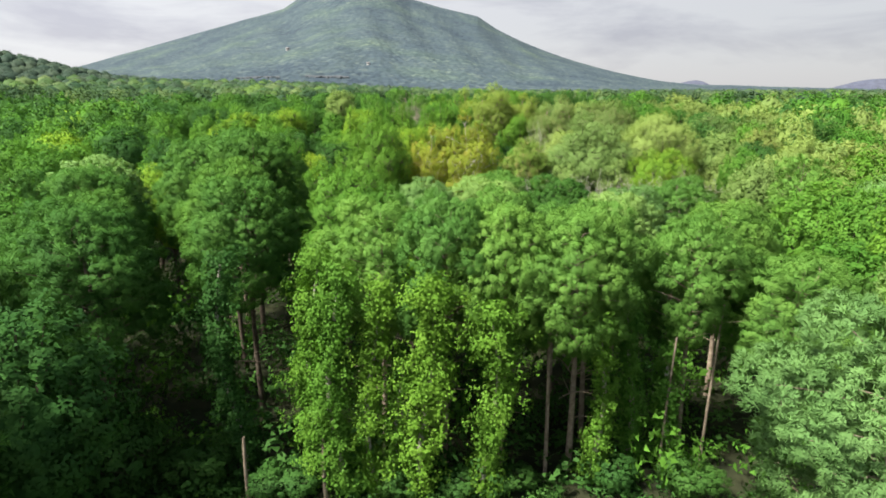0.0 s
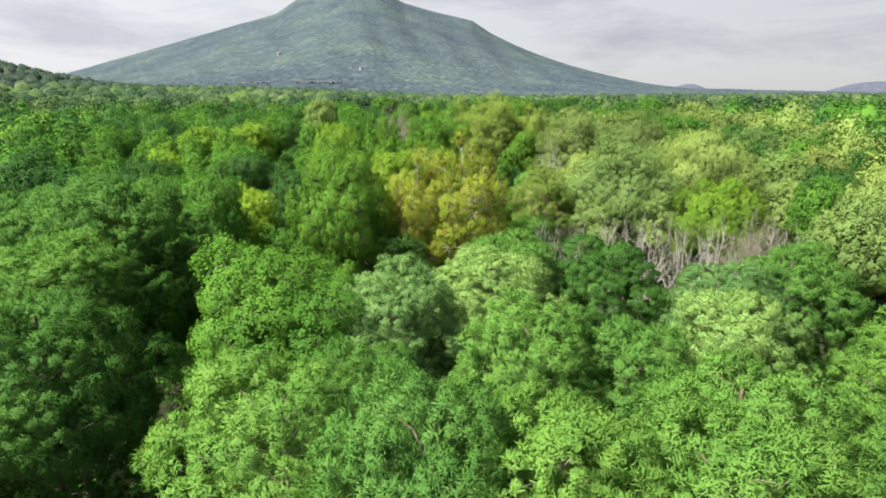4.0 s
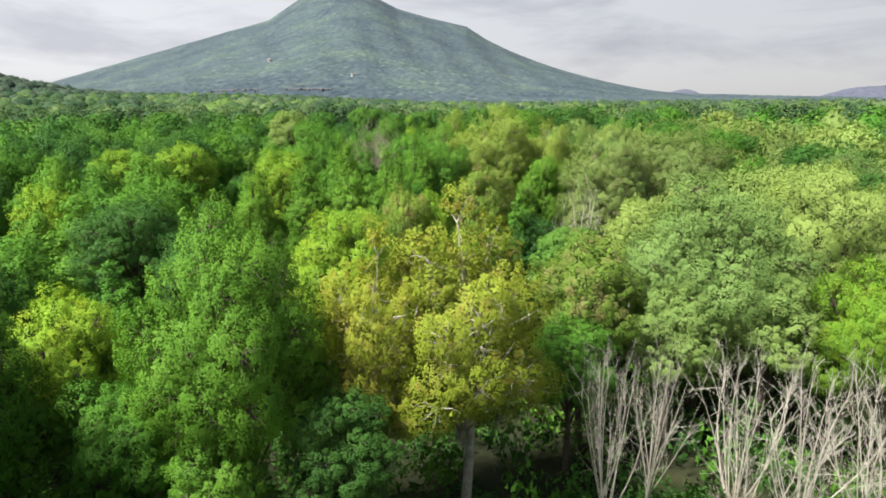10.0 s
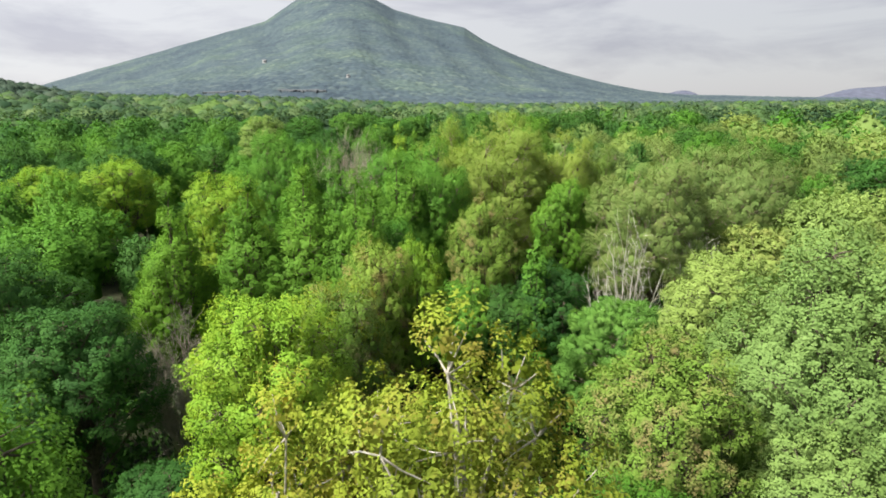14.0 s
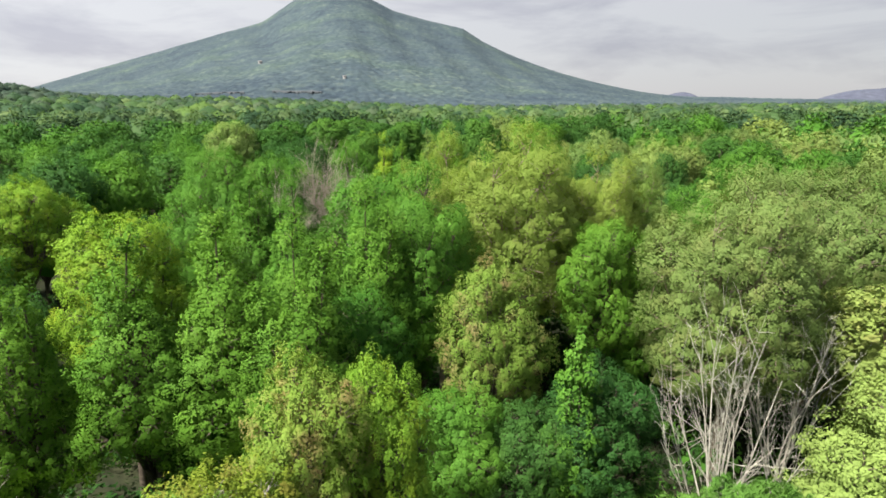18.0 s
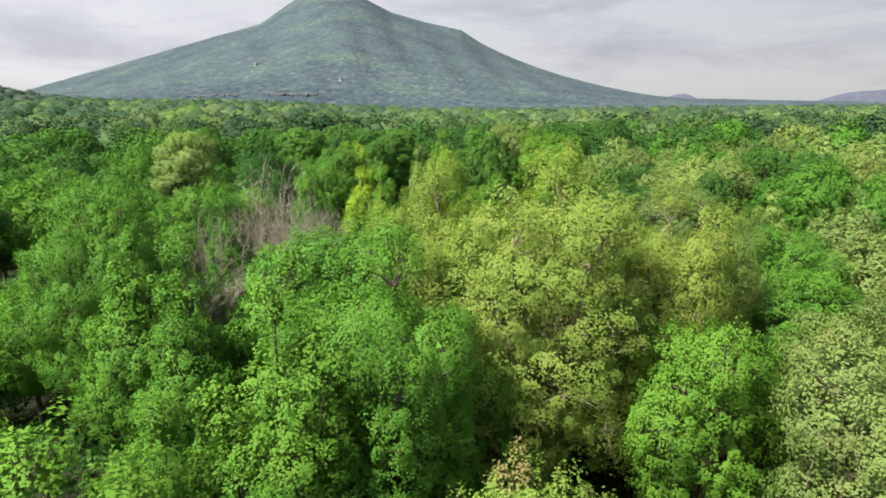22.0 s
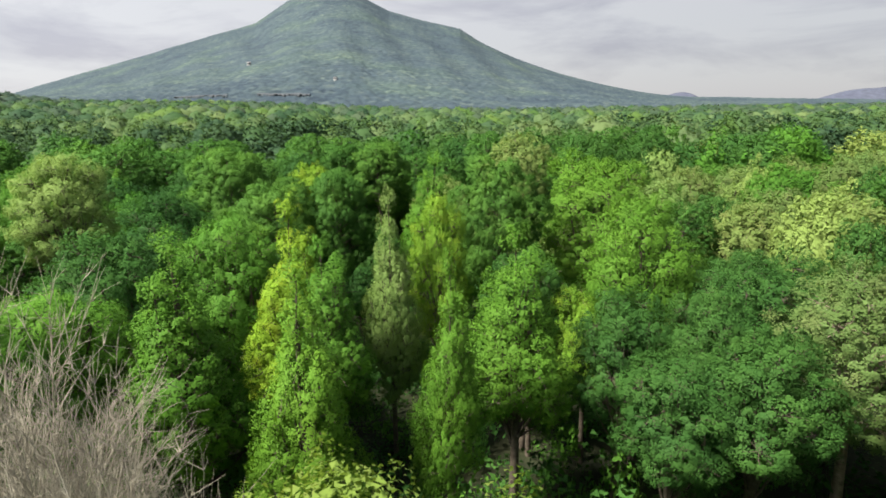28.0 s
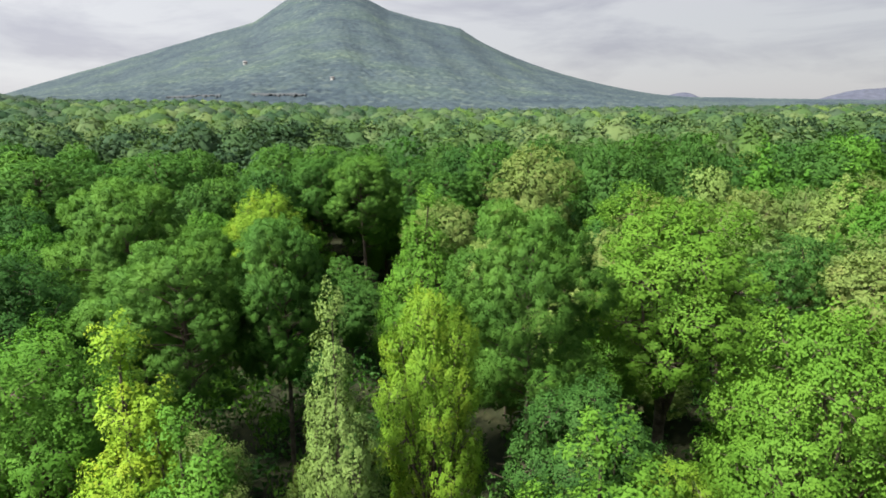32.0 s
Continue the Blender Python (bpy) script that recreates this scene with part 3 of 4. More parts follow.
def model_bare(key, seed, h, r, stems, shoots, twigs):
    """A leafless tree: spreading forked stems from one foot, each with upright shoots and a haze of fine twigs."""
    rng = np.random.default_rng(seed)
    trunk, tf = tubes([(bend(rng, (0, 0, -0.5), (0, 0, h * 0.3), 0.3, 5), np.linspace(0.011 * h, 0.007 * h, 5))], 7)
    main, fine = [], []
    for i in range(stems):
        a = i * 2.4 + rng.uniform(-0.3, 0.3)
        k = math.sqrt((i + 0.5) / stems)
        foot = np.array((0, 0, h * rng.uniform(0.05, 0.30)))
        tip = np.array((math.cos(a) * r * k, math.sin(a) * r * k, h * (1.0 - 0.30 * k * k) * rng.uniform(0.78, 1.0)))
        path = bend(rng, foot, tip, 1.1, 7)
        main.append((path, np.linspace(0.0040 * h, 0.0009 * h, 7)))
        for _ in range(shoots):
            t = rng.uniform(0.2, 0.97) * 6
            p = path[int(t)] * (1 - t % 1) + path[min(6, int(t) + 1)] * (t % 1)
            d = unit(unit(tip - foot) * 0.6 + np.array((0, 0, 0.35)) + rng.normal(0, 0.42, 3))
            q = p + d * h * rng.uniform(0.07, 0.20)
            shoot = bend(rng, p, q, 0.25, 4)
            fine.append((shoot, np.linspace(0.0013, 0.0004, 4) * h))
            for _ in range(twigs):
                s = shoot[rng.integers(1, 4)]
                e = s + (d + rng.normal(0, 0.45, 3)) * h * rng.uniform(0.02, 0.065)
                fine.append((np.array((s, (s + e) / 2 + rng.normal(0, 0.04, 3), e)), np.array((0.0007, 0.0005, 0.0003)) * h))
    lv, lf = tubes(main, 5)
    limbs = [mesh_of(key + "_branches", lv, lf, DEAD)]
    twig, wf = tubes(fine, 3)
    MODEL[key] = (h, r, mesh_of(key + "_trunk", trunk, tf, DEAD), limbs, mesh_of(key + "_twigs", twig, wf, DEAD))


for i in range(3):
    model_broad("round_near_%d" % i, 11 + i, "round", 22.5, 4.3, 0.58, 0.44, 125, 0.118, 0.098, 0.9)
    model_broad("plume_near_%d" % i, 31 + i, "plume", 23, 3.7, 0.52, 0.41, 112, 0.112, 0.094, 1.0)
    model_broad("broad_near_%d" % i, 51 + i, "broad", 22, 6.6, 0.66, 0.50, 140, 0.116, 0.098, 0.9)
    model_broad("poplar_near_%d" % i, 61 + i, "poplar", 24, 6.2, 0.60, 0.48, 165, 0.098, 0.086, 0.9)
    model_broad("sycamore_near_%d" % i, 66 + i, "poplar", 22, 5.2, 0.66, 0.46, 108, 0.112, 0.096, 0.8)
    model_pine("pine_near_%d" % i, 71 + i, 19, 3.9, 34, 0.44, 150, 0.42, 0.22, 0.040, low=0.54)
    model_broad("round_mid_%d" % i, 111 + i, "round", 20, 4.6, 0.84, 0.56, 58, 0.24, 0.20, 0.9, False)
    model_broad("plume_mid_%d" % i, 131 + i, "plume", 21, 3.7, 0.72, 0.48, 52, 0.22, 0.18, 1.1, False)
    model_broad("broad_mid_%d" % i, 151 + i, "broad", 21, 6.6, 0.95, 0.62, 64, 0.26, 0.22, 0.9, False)
    model_pine("pine_mid_%d" % i, 171 + i, 19, 3.9, 40, 0.66, 48, 0.52, 0.34, 0.11, False)
    model_broad("round_far_%d" % i, 211 + i, "round", 20, 5, 1.2, 0.76, 26, 0.44, 0.36, 0.8, False)
    model_broad("plume_far_%d" % i, 231 + i, "plume", 21, 3.5, 1.0, 0.66, 24, 0.40, 0.35, 0.7, False)
    model_broad("broad_far_%d" % i, 251 + i, "broad", 21, 7, 1.4, 0.88, 28, 0.52, 0.42, 0.8, False)
    model_pine("pine_far_%d" % i, 271 + i, 19, 3.9, 34, 0.9, 24, 0.66, 0.50, 0.24, False)
    model_broad("round_low_%d" % i, 311 + i, "dome", 20, 5, 1.9, 1.05, 9, 0.85, 0.74, 0.25, False)
    model_broad("plume_low_%d" % i, 331 + i, "spire", 21, 4.4, 1.8, 1.0, 9, 0.80, 0.70, 0.5, False)
    model_broad("broad_low_%d" % i, 351 + i, "dome", 20, 6.4, 2.1, 1.2, 9, 0.95, 0.84, 0.25, False)
    model_pine("pine_low_%d" % i, 371 + i, 19, 3.9, 26, 1.3, 12, 0.95, 0.80, 0.60, False)
for i in range(2):
    model_broad("cone_near_%d" % i, 91 + i, "cone", 15, 3.0, 0.62, 0.44, 90, 0.14, 0.12, 0.3)
    model_broad("shrub_near_%d" % i, 95 + i, "shrub", 5, 3.0, 0.60, 0.42, 80, 0.15, 0.13, 0.4)
    model_broad("shrub_mid_%d" % i, 97 + i, "shrub", 5, 3.0, 1.25, 0.85, 10, 0.42, 0.36, 0.3, False)
    model_bare("bare_near_%d" % i, 201 + i, 16, 4.2, 12, 12, 4)
    model_bare("twiggy_near_%d" % i, 205 + i, 16, 4.2, 22, 26, 10)
WORDS = {
    "far_dark": "dark woodland", "far_hill": "hazy woodland", "far_haze": "hazy far woodland", "far_green": "green woodland", "far_pale": "pale woodland", "far_lime": "yellow-green woodland",
    "pine": "mid-green loblolly pine with puffy needle tufts", "pine_dark": "dark green pine with a rounded crown",
    "pine_grey": "pale grey-green pine with feathery boughs", "green": "leafy green hardwood tree in full leaf",
    "dark": "dark green broadleaf tree in dense leaf, deepened for shade", "bright": "bright green sunlit broadleaf tree",
    "lime": "yellow-green tree turning in early autumn", "gold": "yellow and brown sycamore with pale limbs showing",
    "pale": "pale yellow-green poplar with a plumed crown", "olive": "pale olive cottonwood with thin dry leaves",
    "straw": "tall straw-green tulip poplar turning yellow", "red": "green tree with reddish brown autumn tips", "dead": "leafless bleached dead tree with upright branches",
    "brown": "leafless grey-brown tree with fine twigs",
}
made = {}
spots = []
pick = random.Random(5)


def wood_of(colour):
    return {"dead": DEAD, "brown": DEAD_BROWN, "gold": PALE_BARK, "olive": PINE_BARK, "straw": PINE_BARK, "pine_grey": PINE_BARK, "pine": PINE_BARK}.get(colour, BARK)


def tree(shape, colour, x, y, top, r, fine=True, turn=None, lean=0.0):
    """A tree whose crown's top stands at the height top above the datum, with the crown's radius r."""
    key = "%s_%s_%d" % (shape, "near" if fine or shape in ("bare", "twiggy") else "mid", pick.randrange(2 if shape in ("cone", "bare", "twiggy", "shrub") else 3))
    h0, r0, trunk, limbs, crown = MODEL[key][:5]
    foot = float(ground_z(np.float64(x), np.float64(y)))
    spin = pick.uniform(0, 360) if turn is None else turn
    size = (r / r0, r / r0, (top - foot) / h0)
    here = pose(x, y, foot, lean, 0, spin)
    spots.append((x, y, r))
    slot = (key, colour)
    if slot in made:
        first = made[slot].scale
        return copy_thing(made[slot], here @ Matrix.Diagonal((size[0] / first.x, size[1] / first.y, size[2] / first.z, 1)))
    kind, sort = {"pine": ("pine_tree", "pine tree"), "bare": ("bare_tree", "dead tree"), "twiggy": ("bare_tree", "bare tree"), "shrub": ("shrub", "shrub")}.get(shape, ("tree", "tree"))
    words = "leafy green undergrowth shrub on the forest floor" if shape == "shrub" else WORDS[colour] + " in the forest"
    root = thing(kind, words, sort, "forest trees" if shape != "shrub" else "undergrowth")
    root.matrix_basis = here @ Matrix.Diagonal((*size, 1))
    wood = wood_of(colour)
    rows = [("trunk", trunk, wood)] + [("branchwork", me, wood) for me in limbs]
    rows.append(("twigwork", crown, wood) if shape in ("bare", "twiggy") else ("crown", crown, LEAF[colour]))
    for name, me, mat in rows:
        ob = part(name, me, root)
        if name in ("branchwork", "twigwork"):
            tagged(ob, kind="stuff")
        ob.material_slots[0].link = "OBJECT"
        ob.material_slots[0].material = mat
    made[slot] = root
    return root


def joined(name, label, plants):
    """Plants (model, colour, x, y, foot, height, radius, turn) that nobody could count, joined: one object for each colour."""
    rng = np.random.default_rng(len(plants))
    for colour in dict.fromkeys(q[1] for q in plants):
        vs, fs, ns, tones, plain, base = [], [], [], [], [], 0
        for key, c, x, y, foot, tall, r, turn in plants:
            if c != colour:
                continue
            h0, r0, v, f, vn = MODEL[key][0], MODEL[key][1], *MODEL[key][5:8]
            ca, sa, k = math.cos(turn), math.sin(turn), r / r0
            vs.append(np.stack([x + (v[:, 0] * ca - v[:, 1] * sa) * k, y + (v[:, 0] * sa + v[:, 1] * ca) * k, foot + v[:, 2] * tall / h0], 1))
            fs.append(f + base)
            ns.append(np.stack([vn[:, 0] * ca - vn[:, 1] * sa, vn[:, 0] * sa + vn[:, 1] * ca, vn[:, 2]], 1))
            tones.append(np.full(len(v), rng.uniform(0, 1)))
            plain.append(np.full(len(v), 0.88 if "_low_" in key else 0.75))
            base += len(v)
        me = mesh_of(name, np.concatenate(vs), np.concatenate(fs), LEAF[colour], normals=np.concatenate(ns))
        me.attributes.new("tone", "FLOAT", "POINT").data.foreach_set("value", np.concatenate(tones).astype(np.float32))
        me.attributes.new("even", "FLOAT", "POINT").data.foreach_set("value", np.concatenate(plain).astype(np.float32))
        tagged(new(name, me), "%s, %s" % (label, LEAF[colour].name.replace("_", " ")), "woods", kind="stuff")


# ---------------- ground ----------------
def ground_sheet():
    """One sheet out to the horizon, finer near the flight line."""
    rings = np.concatenate([[0.0], np.geomspace(6, 4800, 70)])
    ang = np.linspace(0, 2 * math.pi, 120, endpoint=False)
    rr, aa = np.meshgrid(rings[1:], ang, indexing="ij")
    x, y = rr * np.sin(aa), 80 + rr * np.cos(aa)
    v = np.stack([x, y, ground_z(x, y) + 0.25 * np.sin(x * 0.31) * np.cos(y * 0.27)], -1).reshape(-1, 3)
    n, k = len(rings) - 1, len(ang)
    f = [(i * k + j, i * k + (j + 1) % k, (i + 1) * k + (j + 1) % k, (i + 1) * k + j) for i in range(n - 1) for j in range(k)]
    v = np.concatenate([v, [(0, 80, float(ground_z(np.float64(0), np.float64(80))))]])
    f += [(len(v) - 1, (j + 1) % k, j, j) for j in range(k)]
    me = bpy.data.meshes.new("ground")
    me.from_pydata(v.tolist(), [], [q[:3] if q[2] == q[3] else q for q in f])
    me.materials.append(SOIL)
    tagged(new("ground", me), "forest floor with leaf litter, darkened for the shade under the trees", "ground", kind="structure")


ground_sheet()


# ---------------- mountain and far hills ----------------
def skyline(x):
    """The mountain's height along its crest, 3 km off: a long west flank, a steep cap, a shelf with a cliff, and a concave east slope."""
    west = np.maximum(404 + 0.26 * (x + 750), 402 + 0.62 * (x + 750))
    shelf = 419 - 0.22 * (x - 8)
    scarp = 344 - 0.62 * (x - 228)
    tail = 501 * np.exp(-np.maximum(x, -200) / 730) - 26
    east = np.maximum(498 - 0.47 * (x + 246), np.minimum(shelf, np.maximum(scarp, tail)))
    k = 9.0
    return -k * np.log(np.exp(-west / k) + np.exp(-east / k) + math.exp(-545 / k))


def far_z(x, y):
    z = ground_z(x, y) + 13
    xe = x * 3000 / y
    u = np.clip((y - 820) / 2180, 0, 1)
    rise = 1 - (1 - u) ** 1.12
    fall = smooth((y - 3050) / 500)
    broad = 40 + 360 * np.exp(-(np.abs(xe + 330) / 980) ** 1.6)
    form = np.minimum(skyline(xe), broad + (skyline(xe) - broad) * smooth((u - 0.35) / 0.6))
    z = z + np.maximum(form - 34, 0) * rise * (1 - 0.9 * fall)
    gully = np.sin(xe * 0.0105 + 1.3 * np.sin(y * 0.0021)) * 4 + np.sin(xe * 0.031 + y * 0.004) * 3
    z = z + gully * np.sin(u * math.pi) * np.clip(skyline(xe) / 300, 0, 1)
    return z + 28 * np.exp(-((x - 1290) / 250) ** 2 - ((y - 2500) / 300) ** 2) + 18 * np.exp(-((x - 1650) / 200) ** 2 - ((y - 2500) / 300) ** 2)


def blue_z(x, y):
    z = 20 + 92 * np.exp(-((x - 1745) / 120) ** 2 - ((y - 4300) / 260) ** 2) + 62 * np.exp(-((x - 1560) / 130) ** 2 - ((y - 4300) / 260) ** 2)
    return z + 190 * np.exp(-((x - 3560) / 480) ** 2 - ((y - 4350) / 260) ** 2) + 75 * np.exp(-((x - 2900) / 260) ** 2 - ((y - 4300) / 260) ** 2)


def far_land(name, label, category, lo, hi, cols, rows, near, far, mat, height=far_z, crowns=4.5):
    t, d = np.meshgrid(np.linspace(lo, hi, cols), np.geomspace(near, far, rows), indexing="ij")
    x, y = t * d, d
    z = height(x, y)
    bumps = np.empty(x.size)
    for i, (px, py) in enumerate(zip((x / 11).ravel().tolist(), (y / 11).ravel().tolist())):
        bumps[i] = 1 - noise.voronoi((px, py, 0.5))[0][0] * 1.2
    z = z + bumps.reshape(x.shape) * crowns
    v = np.stack([x, y, z], -1).reshape(-1, 3)
    i = np.arange((cols - 1) * (rows - 1))
    a = (i // (rows - 1)) * rows + i % (rows - 1)
    me = mesh_of(name, v, np.stack([a, a + rows, a + rows + 1, a + 1], 1), mat)
    me.polygons.foreach_set("use_smooth", np.ones(len(me.polygons), bool))
    return tagged(new(name, me), label, category, kind="structure")


far_land("mountain", "forested mountain with a steep summit, haze in its grey-green colour", "mountain", -0.78, 0.42, 660, 270, 790, 3500, FAR_WOOD, crowns=3.4)
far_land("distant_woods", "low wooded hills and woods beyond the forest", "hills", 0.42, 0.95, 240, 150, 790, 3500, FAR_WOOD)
# backdrop whose haze is painted in with its colour
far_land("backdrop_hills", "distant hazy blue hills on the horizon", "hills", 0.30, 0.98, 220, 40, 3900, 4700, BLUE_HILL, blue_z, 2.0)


def bare_bank(lo, hi, near, far, seed):
    """A strip of bare pale ground along the mountain's foot."""
    rng = np.random.default_rng(seed)
    n = 40
    t = np.linspace(lo, hi, n)
    jag = rng.uniform(0, 1, (2, n))
    v = []
    for k in range(5):
        d = near + (far - near) * (k / 4) + (jag[0] if k < 2 else jag[1]) * 14 * (1 if k in (0, 4) else 0.5)
        v.append(np.stack([t * d, d, far_z(t * d, d) + 3.2 - (1.5 if k in (0, 4) else 0)], 1))
    i = np.arange(4 * (n - 1))
    a = (i // (n - 1)) * n + i % (n - 1)
    me = mesh_of("bare_bank", np.concatenate(v), np.stack([a, a + 1, a + n + 1, a + n], 1), ROCK)
    tagged(new("bare_bank", me), "strip of bare pale ground at the mountain's foot", "ground", kind="structure")


bare_bank(-0.33, -0.26, 882, 898, 1)
bare_bank(-0.22, -0.15, 880, 896, 3)


def box(x0, x1, y0, y1, z0, z1):
    v = [(x, y, z) for z in (z0, z1) for y in (y0, y1) for x in (x0, x1)]
    return v, [(0, 1, 3, 2), (4, 6, 7, 5), (0, 4, 5, 1), (2, 3, 7, 6), (0, 2, 6, 4), (1, 5, 7, 3)]


def house(x, y, long, deep, tall, turn):
    """A small white house on the wooded slope: walls, a gabled roof and windows."""
    root = thing("house", "small white house with a grey roof on the wooded mountainside", "house", "mountain houses")
    root.matrix_basis = pose(x, y, float(far_z(np.float64(x), np.float64(y))) + 3.0, 0, 0, turn)
    part("wall", mesh_of("house_wall", *box(-long / 2, long / 2, -deep / 2, deep / 2, -6, tall), PAINT), root)
    e, r = 0.5, tall + deep * 0.35
    v = [(-long / 2 - e, -deep / 2 - e, tall), (long / 2 + e, -deep / 2 - e, tall), (long / 2 + e, 0, r), (-long / 2 - e, 0, r), (-long / 2 - e, deep / 2 + e, tall), (long / 2 + e, deep / 2 + e, tall)]
    v += [(a, b, c + 0.3) for a, b, c in v]
    f = [(6, 7, 8, 9), (9, 8, 11, 10), (0, 3, 2, 1), (3, 4, 5, 2), (0, 1, 7, 6), (5, 4, 10, 11), (1, 2, 8, 7), (2, 5, 11, 8), (3, 0, 6, 9), (4, 3, 9, 10)]
    part("roof", mesh_of("house_roof", v, f, ROOF), root)
    for k in range(4):
        wx = (k - 1.5) * long * 0.22
        part("window", mesh_of("house_window", *box(wx - 0.7, wx + 0.7, -deep / 2 - 0.06, -deep / 2 + 0.05, tall * 0.35, tall * 0.75), GLASS), root)


house(-332, 1356, 7, 5, 2.6, 8)
house(-122, 1029, 4.5, 3, 1.5, -6)


# ---------------- the trees that stand out along the way ----------------
T = tree
# clearing's edge: pines and the vine-hung front row
T("pine", "pine", -4.3, 40.0, 18.3, 4.0)
T("pine", "pine", 0.2, 37.5, 19.0, 3.6)
T("pine", "pine", 10.3, 40.2, 18.2, 4.0)
T("pine", "pine_grey", -1.9, 54.0, 17.6, 4.2)
T("pine", "pine", 4.7, 47.4, 17.9, 3.8)
T("pine", "pine", 9.2, 47.6, 16.6, 3.6)
T("pine", "pine_grey", 3.9, 58.3, 17.2, 4.6)
T("pine", "pine_dark", -2.4, 46.0, 16.4, 3.6)
T("pine", "pine", 17.0, 39.0, 17.4, 3.8)
# dark needles here put the west side's shade into the colour
T("pine", "pine_dark", -21.8, 35.0, 19.0, 4.6)
T("pine", "pine_grey", 15.6, 18.5, 18.3, 4.6)
T("pine", "pine", 8.6, 36.8, 18.2, 4.2)
T("pine", "pine", 4.0, 37.4, 18.4, 3.8)
T("pine", "pine", 20.5, 22.0, 17.4, 4.4)
T("pine", "pine_dark", -14.6, 44.5, 19.2, 4.2)
T("pine", "pine_dark", -18.3, 52.0, 19.6, 4.6)
T("pine", "pine_dark", -18.5, 58.4, 21.8, 5.0)
T("pine", "pine_dark", -25.5, 43.0, 18.2, 4.6)
# dark needles again for the shade on the west side
T("pine", "pine_dark", -30.0, 38.5, 17.0, 4.4)
T("pine", "pine_dark", -24.0, 60.0, 21.0, 4.8)
T("pine", "pine_dark", -31.0, 52.0, 19.0, 4.8)
T("round", "green", -8.8, 53.0, 19.2, 4.2)
T("pine", "pine", 5.6, 63.0, 17.2, 4.4)
T("pine", "pine_dark", 12.2, 63.0, 16.8, 4.2)
T("pine", "pine_grey", 18.4, 58.5, 16.4, 4.2)
T("pine", "pine", 24.0, 60.5, 17.0, 4.2)
T("pine", "pine_grey", 15.0, 50.5, 17.0, 4.0)
T("pine", "pine", 22.5, 47.0, 17.0, 4.2)
T("pine", "pine", -15.8, 63.0, 17.2, 4.6)
T("pine", "pine", -22.5, 66.0, 18.2, 4.4)


def vine_trunk(x, y, tall, r, colour, seed):
    """A trunk hung with climbing vines from the ground up: an uneven leafy column."""
    rng = np.random.default_rng(seed)
    n = int(tall * r * 24)
    z = rng.uniform(0.0, 1.0, n) * tall
    swell = r * (0.62 + 0.38 * np.sin(z * 0.9 + seed) * np.sin(z * 0.37 + 2 * seed)) * rng.uniform(0.6, 1.12, n)
    a = rng.uniform(0, 2 * math.pi, n)
    drift = np.stack([0.5 * np.sin(z * 0.35 + seed), 0.4 * np.cos(z * 0.3 + seed), np.zeros(n)], 1)
    out = np.stack([np.cos(a), np.sin(a), rng.uniform(-0.1, 0.5, n)], 1)
    c = drift + out * swell[:, None] + np.stack([np.zeros(n), np.zeros(n), z], 1)
    per = 30
    c = c * np.array((1.0, 1.0, 1.0)) + rng.normal(0, 1, (n, 3)) * 0.18 * r + out * (rng.uniform(0, 1, (n, 1)) > 0.9) * r * 0.8
    sc = rng.normal(0, 1, (n, per, 3)) * np.array((0.20, 0.20, 0.24)) * rng.uniform(0.6, 1.5, (n, 1, 1))
    at = (c[:, None] + sc).reshape(-1, 3)
    v, f = leaves(rng, at, np.repeat(unit(out), per, 0) + unit(sc.reshape(-1, 3)) * 0.4 + np.array((0, 0, 0.3)), 0.17, 0.15, 0.4)
    v[:, 2] = np.maximum(v[:, 2], 0.05)
    root = thing("vine_covered_trunk", "tree trunk hung with bright green climbing vines", "tree trunk", "vine-hung trunks")
    root.matrix_basis = pose(x, y, float(ground_z(np.float64(x), np.float64(y))))
    zz = np.linspace(-0.5, tall - 0.8, 9)
    pts = np.stack([0.5 * np.sin(zz * 0.35 + seed), 0.4 * np.cos(zz * 0.3 + seed), zz], 1)
    tv, tf = tubes([(pts, np.linspace(0.24, 0.10, 9))], 7)
    part("trunk", mesh_of("vine_trunk", tv, tf, PALE_BARK), root)
    part("vine", mesh_of("vine", v, f, LEAF[colour]), root, "dense climbing vine leaves")


def snag(x, y, tall, r, tilt, mat):
    """A bare broken trunk."""
    rng = np.random.default_rng(int(abs(x) * 10))
    root = thing("dead_snag", "bare pale broken tree trunk standing in the undergrowth", "tree trunk", "bare trunks")
    root.matrix_basis = pose(x, y, float(ground_z(np.float64(x), np.float64(y))), 0, tilt, 0)
    tv, tf = tubes([(bend(rng, (0, 0, -0.4), (0, 0, tall), 0.25, 7), np.linspace(r, r * 0.62, 7))], 8)
    part("trunk", mesh_of("snag", tv, tf, mat), root)
    for k in range(5 if tall > 8 else 1):
        z = tall * rng.uniform(0.45, 0.97)
        a = rng.uniform(0, 6.28)
        q = np.array((math.cos(a), math.sin(a), rng.uniform(0.2, 0.8))) * rng.uniform(0.5, 2.2) * min(1, tall / 12)
        bv, bf = tubes([(bend(rng, (0, 0, z), np.array((0, 0, z)) + q, 0.2, 4), np.linspace(r * 0.16, r * 0.04, 4))], 5)
        part("branch", mesh_of("snag_branch", bv, bf, mat), root)


